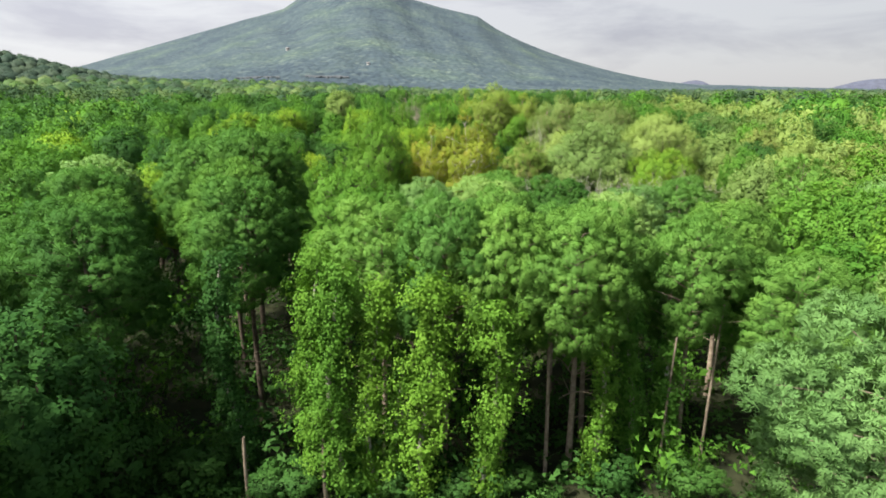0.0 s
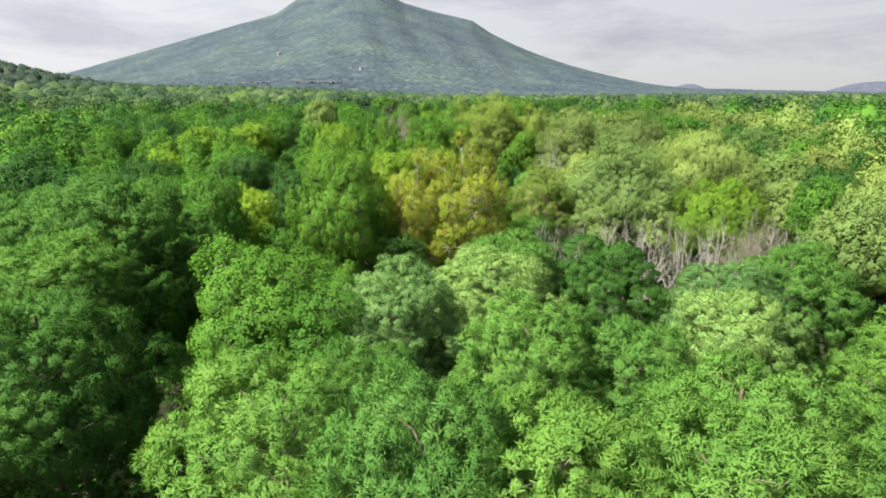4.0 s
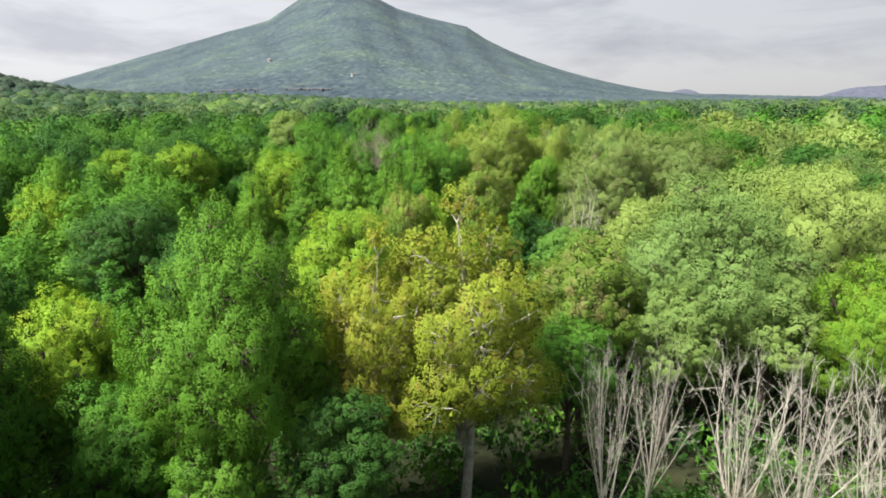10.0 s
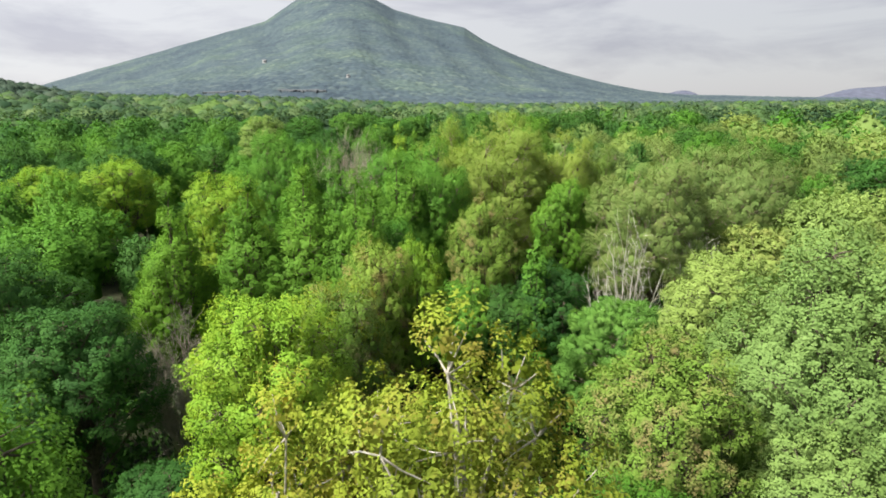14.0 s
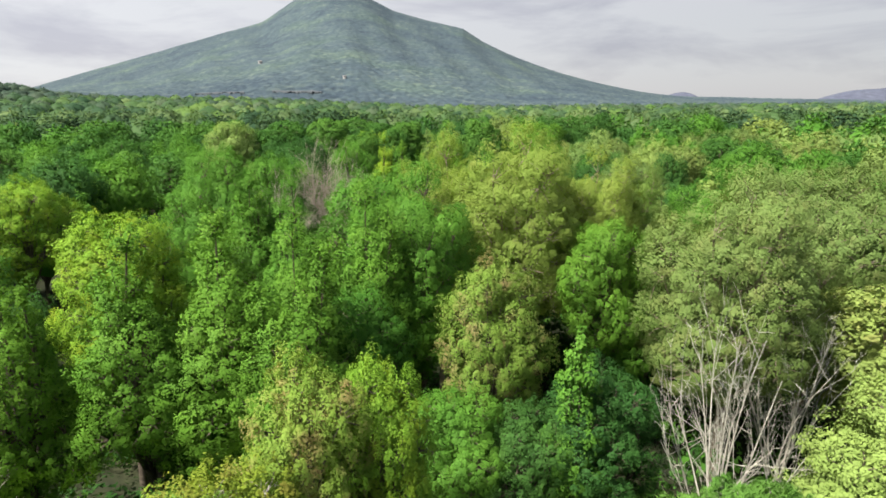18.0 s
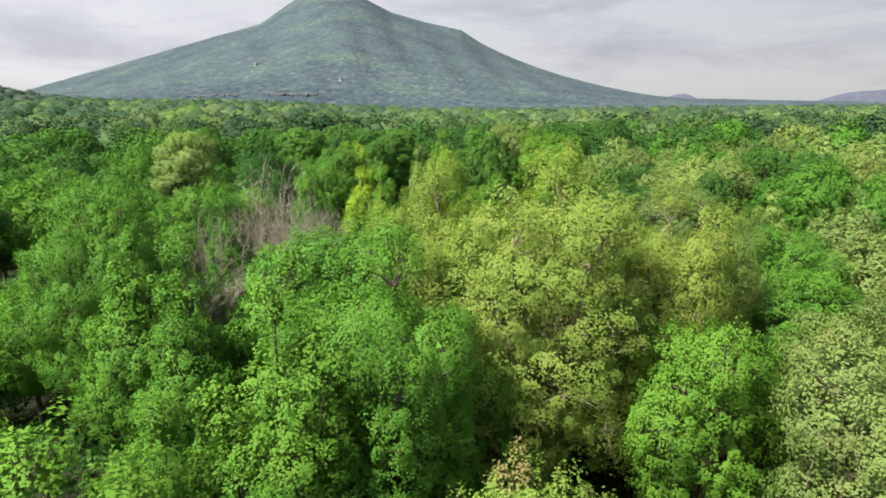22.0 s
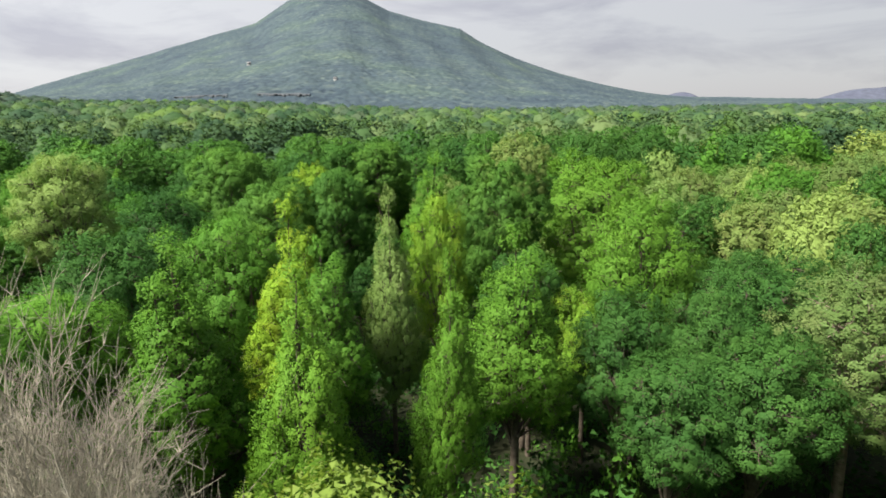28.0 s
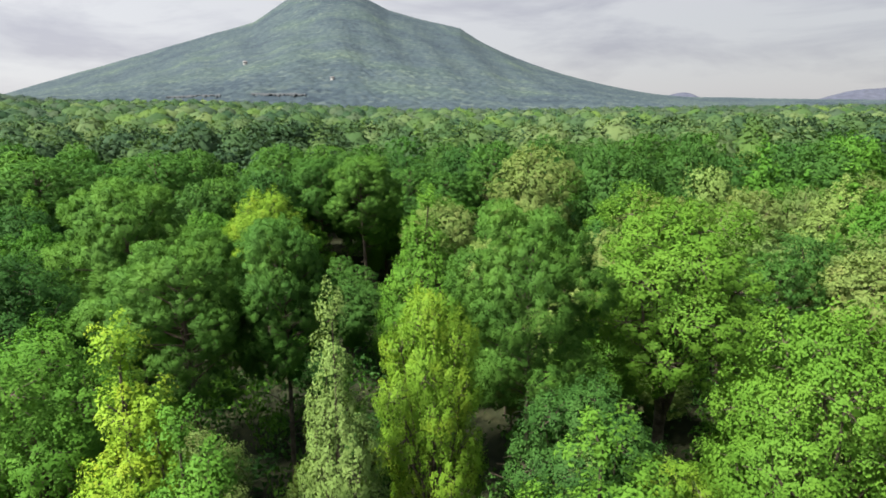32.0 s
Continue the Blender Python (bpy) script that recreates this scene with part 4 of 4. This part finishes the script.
# dark leaves on this trunk stand in for the shade around it
vine_trunk(-13.9, 36.2, 15.5, 1.0, "dark", 1)
vine_trunk(-6.5, 33.8, 15.0, 1.3, "bright", 2)
vine_trunk(-4.3, 34.2, 14.0, 1.0, "bright", 3)
vine_trunk(-1.0, 33.6, 14.5, 1.4, "bright", 4)
vine_trunk(2.9, 33.8, 13.0, 1.3, "bright", 5)
vine_trunk(9.8, 35.0, 12.0, 0.8, "bright", 6)
vine_trunk(12.4, 37.0, 13.0, 1.0, "green", 7)
vine_trunk(-7.9, 35.0, 15.5, 1.2, "bright", 8)
vine_trunk(15.4, 37.0, 11.0, 0.9, "green", 9)
vine_trunk(-2.6, 34.4, 9.0, 0.7, "bright", 10)
# trees beside the clearing, which shade its west side
T("pine", "pine_dark", -24.0, 12.0, 20.0, 5.0, fine=False)
T("pine", "pine_dark", -30.0, 19.0, 21.0, 5.2, fine=False)
T("pine", "pine_dark", -36.0, 26.0, 20.0, 5.2, fine=False)
T("round", "dark", -30.0, 9.0, 21.0, 5.6, fine=False)
T("round", "dark", -38.0, 17.0, 22.0, 5.8, fine=False)
T("round", "dark", -25.0, 22.0, 19.0, 4.2, fine=False)
T("round", "dark", -28.5, 27.5, 22.0, 5.0, fine=False)
T("pine", "pine_dark", -34.0, 31.5, 22.0, 5.2, fine=False)
T("pine", "pine_dark", -20.0, 16.0, 20.0, 5.0, fine=False)
T("round", "dark", -19.0, 24.0, 16.5, 4.6, fine=False)
snag(-12.4, 33.5, 4.4, 0.14, 0, PINE_BARK)
snag(-7.3, 33.0, 4.9, 0.15, 0, PINE_BARK)
snag(6.9, 36.0, 13.5, 0.15, -1, PINE_BARK)
snag(17.6, 36.6, 12.0, 0.11, 2, PINE_BARK)
snag(14.6, 36.0, 10.0, 0.10, 2, PINE_BARK)
# most shrubs take dark leaves, the clearing's shade put into their colour
for bx, by, bt, br, bc in ((-24, 31.5, 6.5, 4.2, "dark"), (-20, 33.0, 5.5, 3.4, "dark"), (-28, 35, 7.5, 4.0, "dark"), (-9.5, 34, 2.4, 2.4, "dark"), (-3.0, 33.6, 2.2, 1.8, "dark"),
                           (1.2, 34.0, 1.8, 1.8, "dark"), (5.0, 34.6, 1.6, 1.8, "dark"), (-5.6, 33.8, 2.2, 1.8, "green"), (11.4, 34.6, 2.4, 2.0, "dark"), (-16.5, 34.8, 3.0, 2.6, "dark"),
                           (15.4, 34.0, 2.6, 2.2, "dark")):
    T("shrub", bc, bx, by, bt, br)

# middle stretch: hardwoods, the yellow sycamore and the dead stand
T("round", "green", -20.0, 76.7, 20.3, 3.2)
T("plume", "bright", -20.2, 81.0, 20.7, 3.0)
T("broad", "bright", -9.2, 84.5, 22.7, 5.4)
T("sycamore", "gold", 3.4, 88.5, 22.9, 5.6)
T("sycamore", "gold", -1.8, 87.6, 20.8, 4.3)
T("round", "lime", -4.6, 98.4, 20.0, 4.0)
T("round", "green", -14.8, 82.0, 14.0, 3.0)
T("round", "red", 13.5, 97.5, 18.2, 4.0)
T("round", "green", 11.6, 94.4, 12.6, 3.2)
T("round", "pale", 20.0, 96.6, 15.0, 3.8)
T("round", "pale", 27.0, 95.8, 15.6, 4.0)
T("broad", "pale", 24.0, 101.5, 21.9, 7.6)
T("broad", "pale", 38.0, 108.0, 22.0, 7.0)
T("broad", "lime", 33.5, 92.0, 17.2, 5.0)
T("round", "green", -20.0, 88.0, 14.0, 3.8)
T("round", "green", -27.0, 84.0, 19.0, 5.0)
T("round", "green", -8.8, 74.0, 11.7, 2.4)
T("round", "green", -13.7, 68.0, 15.1, 3.4)
T("round", "bright", -8.8, 80.0, 12.6, 2.5)
T("round", "dark", -33.0, 92.0, 20.0, 5.4)
T("bare", "dead", 19.4, 84.6, 15.0, 3.2, lean=3)
T("bare", "dead", 22.6, 83.4, 14.6, 3.4)
T("bare", "dead", 26.2, 82.4, 14.8, 3.4, lean=-3)
T("bare", "dead", 29.6, 83.8, 14.2, 3.2)
T("twiggy", "brown", 33.0, 83.0, 14.0, 3.2, lean=2)
T("bare", "dead", 36.4, 84.4, 14.4, 3.4)
T("bare", "dead", 12.2, 86.4, 14.8, 2.2)
T("bare", "dead", 15.2, 87.6, 14.0, 2.2, lean=4)
T("twiggy", "brown", 17.6, 80.6, 8.4, 2.2)
T("bare", "dead", -3.2, 67.5, 9.6, 3.6)
T("bare", "dead", 18.1, 117.4, 19.8, 4.0)
for bx, by, bt, br, bc in ((-9.5, 70, 8.0, 3.2, "green"), (-6.0, 75, 7.0, 3.0, "dark"), (-12, 74, 9.5, 3.4, "green"), (-1.0, 73, 7.5, 3.0, "olive"), (2.6, 78, 8.0, 3.2, "dark"), (4.5, 70, 7.0, 3.0, "green"),
                           (-3.5, 80, 8.5, 2.8, "dark"), (9.0, 76, 7.5, 3.2, "dark"), (14, 73, 6.5, 3.2, "green"), (15, 80, 7.5, 3.0, "dark"), (21, 76, 6.0, 3.4, "green"), (27, 75, 6.0, 3.2, "dark"),
                           (33, 77, 6.0, 3.2, "green"), (-6.6, 66, 9.0, 3.0, "lime")):
    T("shrub", bc, bx, by, bt, br)
T("plume", "bright", -18.0, 119.8, 22.6, 3.6)
T("plume", "bright", -12.2, 121.5, 22.8, 4.0)
T("round", "dark", 12.6, 119.6, 15.6, 3.4)
T("round", "red", 7.0, 123.4, 20.6, 3.2)
T("round", "green", 4.6, 119.4, 14.6, 3.0)
T("round", "dark", 8.8, 118.4, 14.2, 2.8)
T("poplar", "olive", 24.2, 129.4, 24.8, 7.0)
T("broad", "olive", 36.5, 139.5, 24.0, 7.6)
T("round", "dark", -18.7, 106.6, 17.0, 4.4)
T("round", "dark", -28.0, 112.0, 19.0, 5.0)
T("broad", "pale", 60.0, 138.5, 21.0, 7.0)
T("round", "red", -1.0, 110.8, 20.0, 2.7)
T("round", "lime", 1.6, 112.2, 19.5, 2.4)
T("cone", "green", 10.9, 117.8, 18.4, 2.7)
# third stretch
T("round", "lime", -17.6, 130.4, 22.2, 4.2)
T("plume", "bright", -8.0, 122.8, 23.4, 4.4)
T("plume", "bright", -3.5, 121.2, 23.2, 3.8)
T("plume", "bright", -0.5, 128.8, 24.2, 4.0)
T("poplar", "green", 3.0, 132.6, 25.1, 5.4)
T("poplar", "straw", 11.0, 141.0, 27.3, 7.8)
T("poplar", "straw", 17.6, 143.0, 25.2, 5.4)
T("poplar", "straw", 21.6, 147.0, 24.0, 4.6)
T("round", "dark", 23.5, 143.6, 16.5, 3.4)
T("round", "dark", 20.4, 150.6, 18.0, 3.2)
T("poplar", "straw", 4.4, 138.4, 23.0, 4.6)
T("poplar", "straw", 5.4, 146.5, 26.6, 6.4)
T("round", "green", -0.8, 140.0, 24.2, 4.8)
T("round", "bright", 16.8, 133.6, 21.0, 3.4)
T("broad", "green", -17.0, 149.4, 25.4, 5.6)
T("plume", "green", -7.4, 138.7, 23.8, 3.4)
T("plume", "green", -12.0, 143.0, 23.2, 4.0)
T("round", "green", -16.6, 166.2, 23.4, 4.0)
T("twiggy", "brown", -4.6, 156.6, 23.0, 4.6)
T("twiggy", "brown", -8.9, 162.0, 23.6, 5.0)
T("twiggy", "brown", -12.6, 153.6, 20.8, 4.8)
T("bare", "dead", 24.0, 152.8, 20.4, 3.0)
T("plume", "pale", 27.6, 152.0, 20.6, 2.6)
T("round", "green", 35.0, 158.4, 19.8, 4.4)
T("round", "green", 29.0, 146.0, 19.6, 4.4)
T("round", "lime", -50.0, 155.4, 20.8, 5.4)
T("round", "lime", -39.0, 153.6, 22.0, 4.8)
# last stretch
T("round", "green", -8.2, 184.0, 23.8, 4.0)
T("plume", "green", -0.8, 179.2, 23.0, 3.0)
T("plume", "bright", 11.4, 176.4, 24.0, 3.6)
T("plume", "bright", 7.2, 170.6, 23.9, 1.9)
T("round", "bright", 22.2, 198.5, 26.8, 5.8)
T("round", "bright", 21.0, 181.6, 25.2, 3.8)
T("round", "dark", 27.0, 178.5, 21.0, 4.4)
T("round", "dark", 24.5, 171.5, 19.0, 4.0)
T("round", "dark", -15.0, 179.4, 23.6, 4.6)
T("round", "olive", 31.8, 174.4, 21.6, 4.8)
T("round", "pale", -34.0, 208.8, 26.6, 5.4)
T("plume", "green", -11.0, 156.0, 23.4, 3.4)
T("plume", "bright", 0.2, 167.6, 24.4, 2.9)
T("plume", "bright", -7.6, 172.6, 24.6, 4.2)
T("round", "dark", -17.5, 196.2, 24.2, 4.4)
T("round", "lime", -9.9, 224.0, 24.0, 4.2)
T("pine", "pine_dark", -15.0, 206.2, 27.0, 5.0)
T("pine", "pine_dark", -8.4, 198.0, 24.6, 4.8)
T("pine", "pine_dark", -9.4, 252.0, 25.0, 5.4)
T("pine", "pine_dark", -2.0, 248.0, 25.4, 5.4)
T("round", "lime", 7.0, 186.0, 24.6, 2.4)
T("pine", "pine_dark", 12.6, 194.6, 26.8, 4.0)
T("round", "dark", 13.4, 185.6, 20.6, 3.4)
T("pine", "pine_dark", -2.8, 200.2, 25.2, 3.6)
T("plume", "green", 7.0, 204.0, 26.4, 4.2)
T("plume", "lime", -3.0, 180.6, 25.2, 3.2)
T("round", "green", -14.0, 172.0, 22.0, 4.2)

# lower crowns among them
T("twiggy", "brown", -14.0, 179.0, 18.5, 4.2)
T("twiggy", "brown", -18.5, 181.0, 18.5, 4.0)
T("twiggy", "brown", -6.4, 159.6, 21.0, 3.4)
T("twiggy", "brown", -8.6, 174.7, 18.0, 3.4)
T("plume", "pale", 3.4, 183.2, 25.4, 2.2)
# dark crowns here carry their neighbours' shade in the leaf colour
T("round", "dark", 29.7, 182.4, 21.0, 4.6)
T("round", "dark", 18.5, 177.5, 19.6, 3.4)
T("round", "dark", 23.0, 175.5, 20.2, 3.4)
T("round", "dark", 20.0, 172.2, 17.5, 3.6)
T("plume", "green", -19.7, 204.5, 22.5, 3.4)
T("plume", "bright", -7.3, 188.3, 22.0, 3.8)
T("round", "olive", -3.2, 185.2, 19.0, 2.8)
T("plume", "pale", 13.8, 184.4, 19.0, 2.3)
T("round", "lime", 17.7, 183.2, 18.0, 2.8)
T("plume", "bright", -8.5, 185.5, 20.0, 3.2)
T("plume", "bright", -3.8, 127.0, 21.0, 3.2)
T("round", "green", -0.6, 124.9, 18.5, 3.4)
T("round", "lime", -8.3, 106.0, 16.5, 3.2)
T("round", "gold", -3.1, 106.9, 18.0, 3.4)
T("pine", "pine", 14.2, 107.3, 16.5, 3.6)
T("round", "pale", 22.1, 110.0, 19.0, 4.4)
T("twiggy", "brown", -15.3, 111.5, 14.0, 3.0)
T("round", "red", -2.7, 104.6, 18.5, 2.8)
T("round", "lime", -19.3, 86.1, 17.5, 3.2)
T("round", "dark", -3.6, 82.6, 13.0, 3.2)
T("round", "green", -6.6, 51.7, 17.5, 3.8)
T("round", "green", 3.9, 42.3, 15.4, 2.6)
T("plume", "green", -10.8, 144.6, 22.0, 2.8)
T("plume", "green", 20.0, 134.1, 19.6, 2.8)
T("plume", "bright", -14.8, 155.7, 20.0, 3.0)
T("round", "green", 21.0, 154.4, 17.0, 3.0)
T("bare", "dead", 26.2, 125.3, 18.0, 3.8)

# ---------------- the forest between them ----------------
fill = random.Random(17)
ZONES = (
    (75, 0, (("pine", "pine"), ("pine", "pine_dark"), ("round", "green"), ("pine", "pine_grey"), ("round", "dark"))),
    (75, 1, (("pine", "pine"), ("pine", "pine_grey"), ("round", "green"), ("round", "bright"))),
    (165, 0, (("round", "green"), ("plume", "green"), ("round", "dark"), ("round", "lime"), ("plume", "bright"), ("plume", "green"), ("round", "green"))),
    (148, 1, (("broad", "pale"), ("round", "olive"), ("plume", "pale"), ("round", "green"), ("broad", "olive"), ("round", "dark"))),
    (900, 0, (("round", "dark"), ("pine", "pine_dark"), ("round", "green"), ("plume", "green"), ("round", "dark"), ("pine", "pine_dark"), ("round", "dark"))),
    (900, 1, (("round", "green"), ("round", "olive"), ("plume", "green"), ("round", "olive"), ("pine", "pine_dark"), ("round", "dark"), ("round", "pale"), ("plume", "pale"))),
)


def zone(x, y):
    side = 1 if x + fill.uniform(-12, 12) > 12 else 0
    for limit, s, kinds in ZONES:
        if y < limit + fill.uniform(-10, 10) and s == side:
            return kinds
    return ZONES[-1][2]


def free(x, y, r):
    return all((x - a) ** 2 + (y - b) ** 2 > (0.70 * (r + c)) ** 2 for a, b, c in spots)


plants, count = [], 0
for j in range(34):
    for i in range(-34, 35):
        y = 37 + j * 6.6 + fill.uniform(-2.4, 2.4)
        x = i * 7.0 + fill.uniform(-2.6, 2.6)
        if abs(x) > 14 + 0.80 * y or y > 252 or (y < 44 and abs(x) < 22):
            continue
        if (64 < y < 82 and -13 < x < 40) or (80 < y < 97 and 8 < x < 42):
            continue
        r = fill.uniform(3.4, 5.2)
        if not free(x, y, r) or (abs(x) < 30 and fill.random() < 0.3):
            continue
        shape, colour = fill.choice(zone(x, y))
        wide = 1.3 if shape == "broad" else 1.0
        edge = min(1.0, max(0.0, (abs(x) - 26) / 20))
        foot = float(ground_z(np.float64(x), np.float64(y)))
        tall = fill.uniform(13.0, 17.0) + edge * 2.6 - (3.0 if abs(x) < 16 else 0.0) - (4.5 if abs(x) < 34 and 160 < y < 215 else 1.5 if abs(x) < 24 else 0.0)
        r = r * min(1.0, tall / 15.5)
        if abs(x) < 38 + 0.21 * y and y < 250:
            T(shape, colour, x, y, foot + tall, r * wide, fine=(abs(x) < 25 and y < 208) or shape == "twiggy")
        elif shape != "twiggy":
            plants.append(("%s_%s_%d" % (shape, "far" if abs(x) < 95 else "low", fill.randrange(3)), colour, x, y, foot, tall, r * wide, fill.uniform(0, 6.28)))
        spots.append((x, y, r))
joined("woods_beside", "woods on either side of the flight line", plants)

# undergrowth on the forest floor
plants = []
for k in range(60):
    x, y = fill.uniform(-30, -15), fill.uniform(25, 36)
    plants.append(("shrub_mid_%d" % fill.randrange(2), fill.choice(("dark", "dark", "green")), x, y, -0.2, fill.uniform(1.0, 2.6), fill.uniform(1.4, 2.6), fill.uniform(0, 6.28)))
# low dark shrubs added to blacken the ground that lies in shade
for k in range(140):
    x, y = fill.uniform(-16, 24), fill.uniform(26, 36)
    plants.append(("shrub_mid_%d" % fill.randrange(2), "dark", x, y, -0.2, fill.uniform(0.7, 1.4), fill.uniform(1.0, 1.8), fill.uniform(0, 6.28)))
for j in range(44):
    for i in range(-10, 11):
        x, y = i * 3.6 + fill.uniform(-1.6, 1.6), 36 + j * 4.6 + fill.uniform(-2, 2)
        if abs(x) < 12 + 0.6 * y:
            plants.append(("shrub_mid_%d" % fill.randrange(2), fill.choice(("dark", "dark", "green")), x, y, float(ground_z(np.float64(x), np.float64(y))) - 0.2, fill.uniform(2.0, 6.5), fill.uniform(1.6, 3.2), fill.uniform(0, 6.28)))
joined("undergrowth", "shaded undergrowth on the forest floor", plants)


# ---------------- far woods ----------------
def far_woods(name, label, kinds, near, far, step, lod):
    """Crowns out to the mountain's foot, kinds of tree in drifts."""
    plants = []
    for j in range(int((far - near) / (step * 0.92))):
        y0 = near + j * step * 0.92
        for i in range(int(-(30 + 0.82 * y0) / step), int((30 + 0.86 * y0) / step) + 1):
            x, y = i * step + fill.uniform(-0.42, 0.42) * step, y0 + fill.uniform(-0.42, 0.42) * step
            drift = noise.noise((x * 0.012, y * 0.012, 3.0)) + fill.gauss(0, 0.26) + 0.28 * math.tanh((x - 5) / 40) * math.exp(-(x / 150) ** 2) - (0.3 if x < -15 and y < 430 else 0.2 if x > 100 else 0.0)
            shape, colour = kinds[min(len(kinds) - 1, max(0, int((drift + 0.6) / 1.2 * len(kinds))))]
            # crowns on the hill take a haze-tinted leaf colour
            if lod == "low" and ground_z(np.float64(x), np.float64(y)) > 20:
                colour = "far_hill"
            r = step * fill.uniform(0.46, 0.74) * (1.2 if shape == "broad" else 1.0)
            foot, tall = float(ground_z(np.float64(x), np.float64(y))), fill.uniform(13, 23)
            if y < 300 and abs(x) < 62:
                T(shape, colour, x, y, foot + tall, r, fine=False)
            else:
                plants.append(("%s_%s_%d" % (shape, lod if abs(x) < 110 else "low", fill.randrange(3)), colour, x, y, foot, tall, r, fill.uniform(0, 6.28)))
    joined(name, label, plants)


DRIFTS = (("pine", "pine_dark"), ("round", "dark"), ("round", "dark"), ("round", "dark"), ("plume", "green"), ("round", "green"), ("round", "olive"), ("plume", "green"), ("round", "pale"), ("broad", "olive"))
# the same kinds of tree in leaf colours greyed for haze
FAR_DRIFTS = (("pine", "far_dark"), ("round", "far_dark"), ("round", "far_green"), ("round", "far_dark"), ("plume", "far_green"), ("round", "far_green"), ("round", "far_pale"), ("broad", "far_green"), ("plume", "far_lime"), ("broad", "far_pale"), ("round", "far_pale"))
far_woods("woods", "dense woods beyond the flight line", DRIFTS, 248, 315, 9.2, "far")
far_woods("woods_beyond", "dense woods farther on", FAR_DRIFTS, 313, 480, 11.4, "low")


def farthest_woods(near, far, step, colours):
    """The last woods before the mountain: small lumpy crowns with a few outer sprays, joined by colour."""
    rng = np.random.default_rng(4)
    x, y = [a.ravel() for a in np.meshgrid(np.arange(-0.86 * far, 0.90 * far, step), np.arange(near, far, step * 0.92))]
    x, y = x + rng.uniform(-0.42, 0.42, x.size) * step, y + rng.uniform(-0.42, 0.42, x.size) * step
    keep = (x > -30 - 0.80 * y) & (x < 30 + 0.84 * y)
    x, y = x[keep], y[keep]
    drift = np.array([noise.noise((a * 0.009, b * 0.009, 7.0)) for a, b in zip(x.tolist(), y.tolist())]) + rng.normal(0, 0.24, x.size)
    drift = drift + 0.22 * np.tanh((x + 0.06 * y) / (0.22 * y))
    order = np.clip(((drift + 0.6) / 1.2 * len(colours)).astype(int), 0, len(colours) - 1)
    # with distance, more crowns take the haze-tinted leaf colour
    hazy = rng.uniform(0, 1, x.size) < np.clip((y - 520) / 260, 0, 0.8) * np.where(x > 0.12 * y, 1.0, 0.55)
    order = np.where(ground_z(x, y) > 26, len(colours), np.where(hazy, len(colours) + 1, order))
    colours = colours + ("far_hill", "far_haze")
    bare = []
    for k in range(6):
        lobes = crown_lobes(np.random.default_rng(k), "dome", 20, 5)
        sv, sf = shell(np.random.default_rng(40 + k), lobes, 11, 6, 0.96)
        out = unit(rng.normal(0, 1, (34, 3)) + np.array((0, -0.2, 0.5)))
        lv, lf = leaves(np.random.default_rng(k), np.array((0, 0, 12.0)) + out * np.array((4.6, 4.6, 6.6)) * np.random.default_rng(k).uniform(0.85, 1.1, (34, 1)), out, 1.15, 1.0, 0.3)
        sn = unit((sv - np.array((0, 0, 9.0))) * np.array((1, 1, 0.7)))
        bare.append((np.concatenate([sv, lv]), np.concatenate([sf, lf + len(sv)]), np.concatenate([sn, np.repeat(out, 3, 0)])))
    for colour in dict.fromkeys(colours):
        sel = np.flatnonzero([colours[k] == colour for k in order])
        vs, fs, ns, tones, base = [], [], [], [], 0
        for i in sel:
            v, f, vn = bare[rng.integers(0, 6)]
            r, tall, a = step * rng.uniform(0.50, 0.76) / 5, rng.uniform(13, 22) / 20, rng.uniform(0, 6.28)
            ca, sa = math.cos(a) * r, math.sin(a) * r
            vs.append(np.stack([x[i] + v[:, 0] * ca - v[:, 1] * sa, y[i] + v[:, 0] * sa + v[:, 1] * ca, ground_z(x[i], y[i]) + v[:, 2] * tall], 1))
            fs.append(f + base)
            ns.append(np.stack([vn[:, 0] * math.cos(a) - vn[:, 1] * math.sin(a), vn[:, 0] * math.sin(a) + vn[:, 1] * math.cos(a), vn[:, 2]], 1))
            tones.append(np.full(len(v), rng.uniform(0, 1)))
            base += len(v)
        me = mesh_of("far_woods", np.concatenate(vs), np.concatenate(fs), LEAF[colour], normals=np.concatenate(ns))
        me.attributes.new("tone", "FLOAT", "POINT").data.foreach_set("value", np.concatenate(tones).astype(np.float32))
        me.attributes.new("even", "FLOAT", "POINT").data.foreach_set("value", np.full(base, 0.85, np.float32))
        tagged(new("far_woods", me), "distant woods towards the mountain, " + LEAF[colour].name.replace("_", " "), "woods", kind="stuff")


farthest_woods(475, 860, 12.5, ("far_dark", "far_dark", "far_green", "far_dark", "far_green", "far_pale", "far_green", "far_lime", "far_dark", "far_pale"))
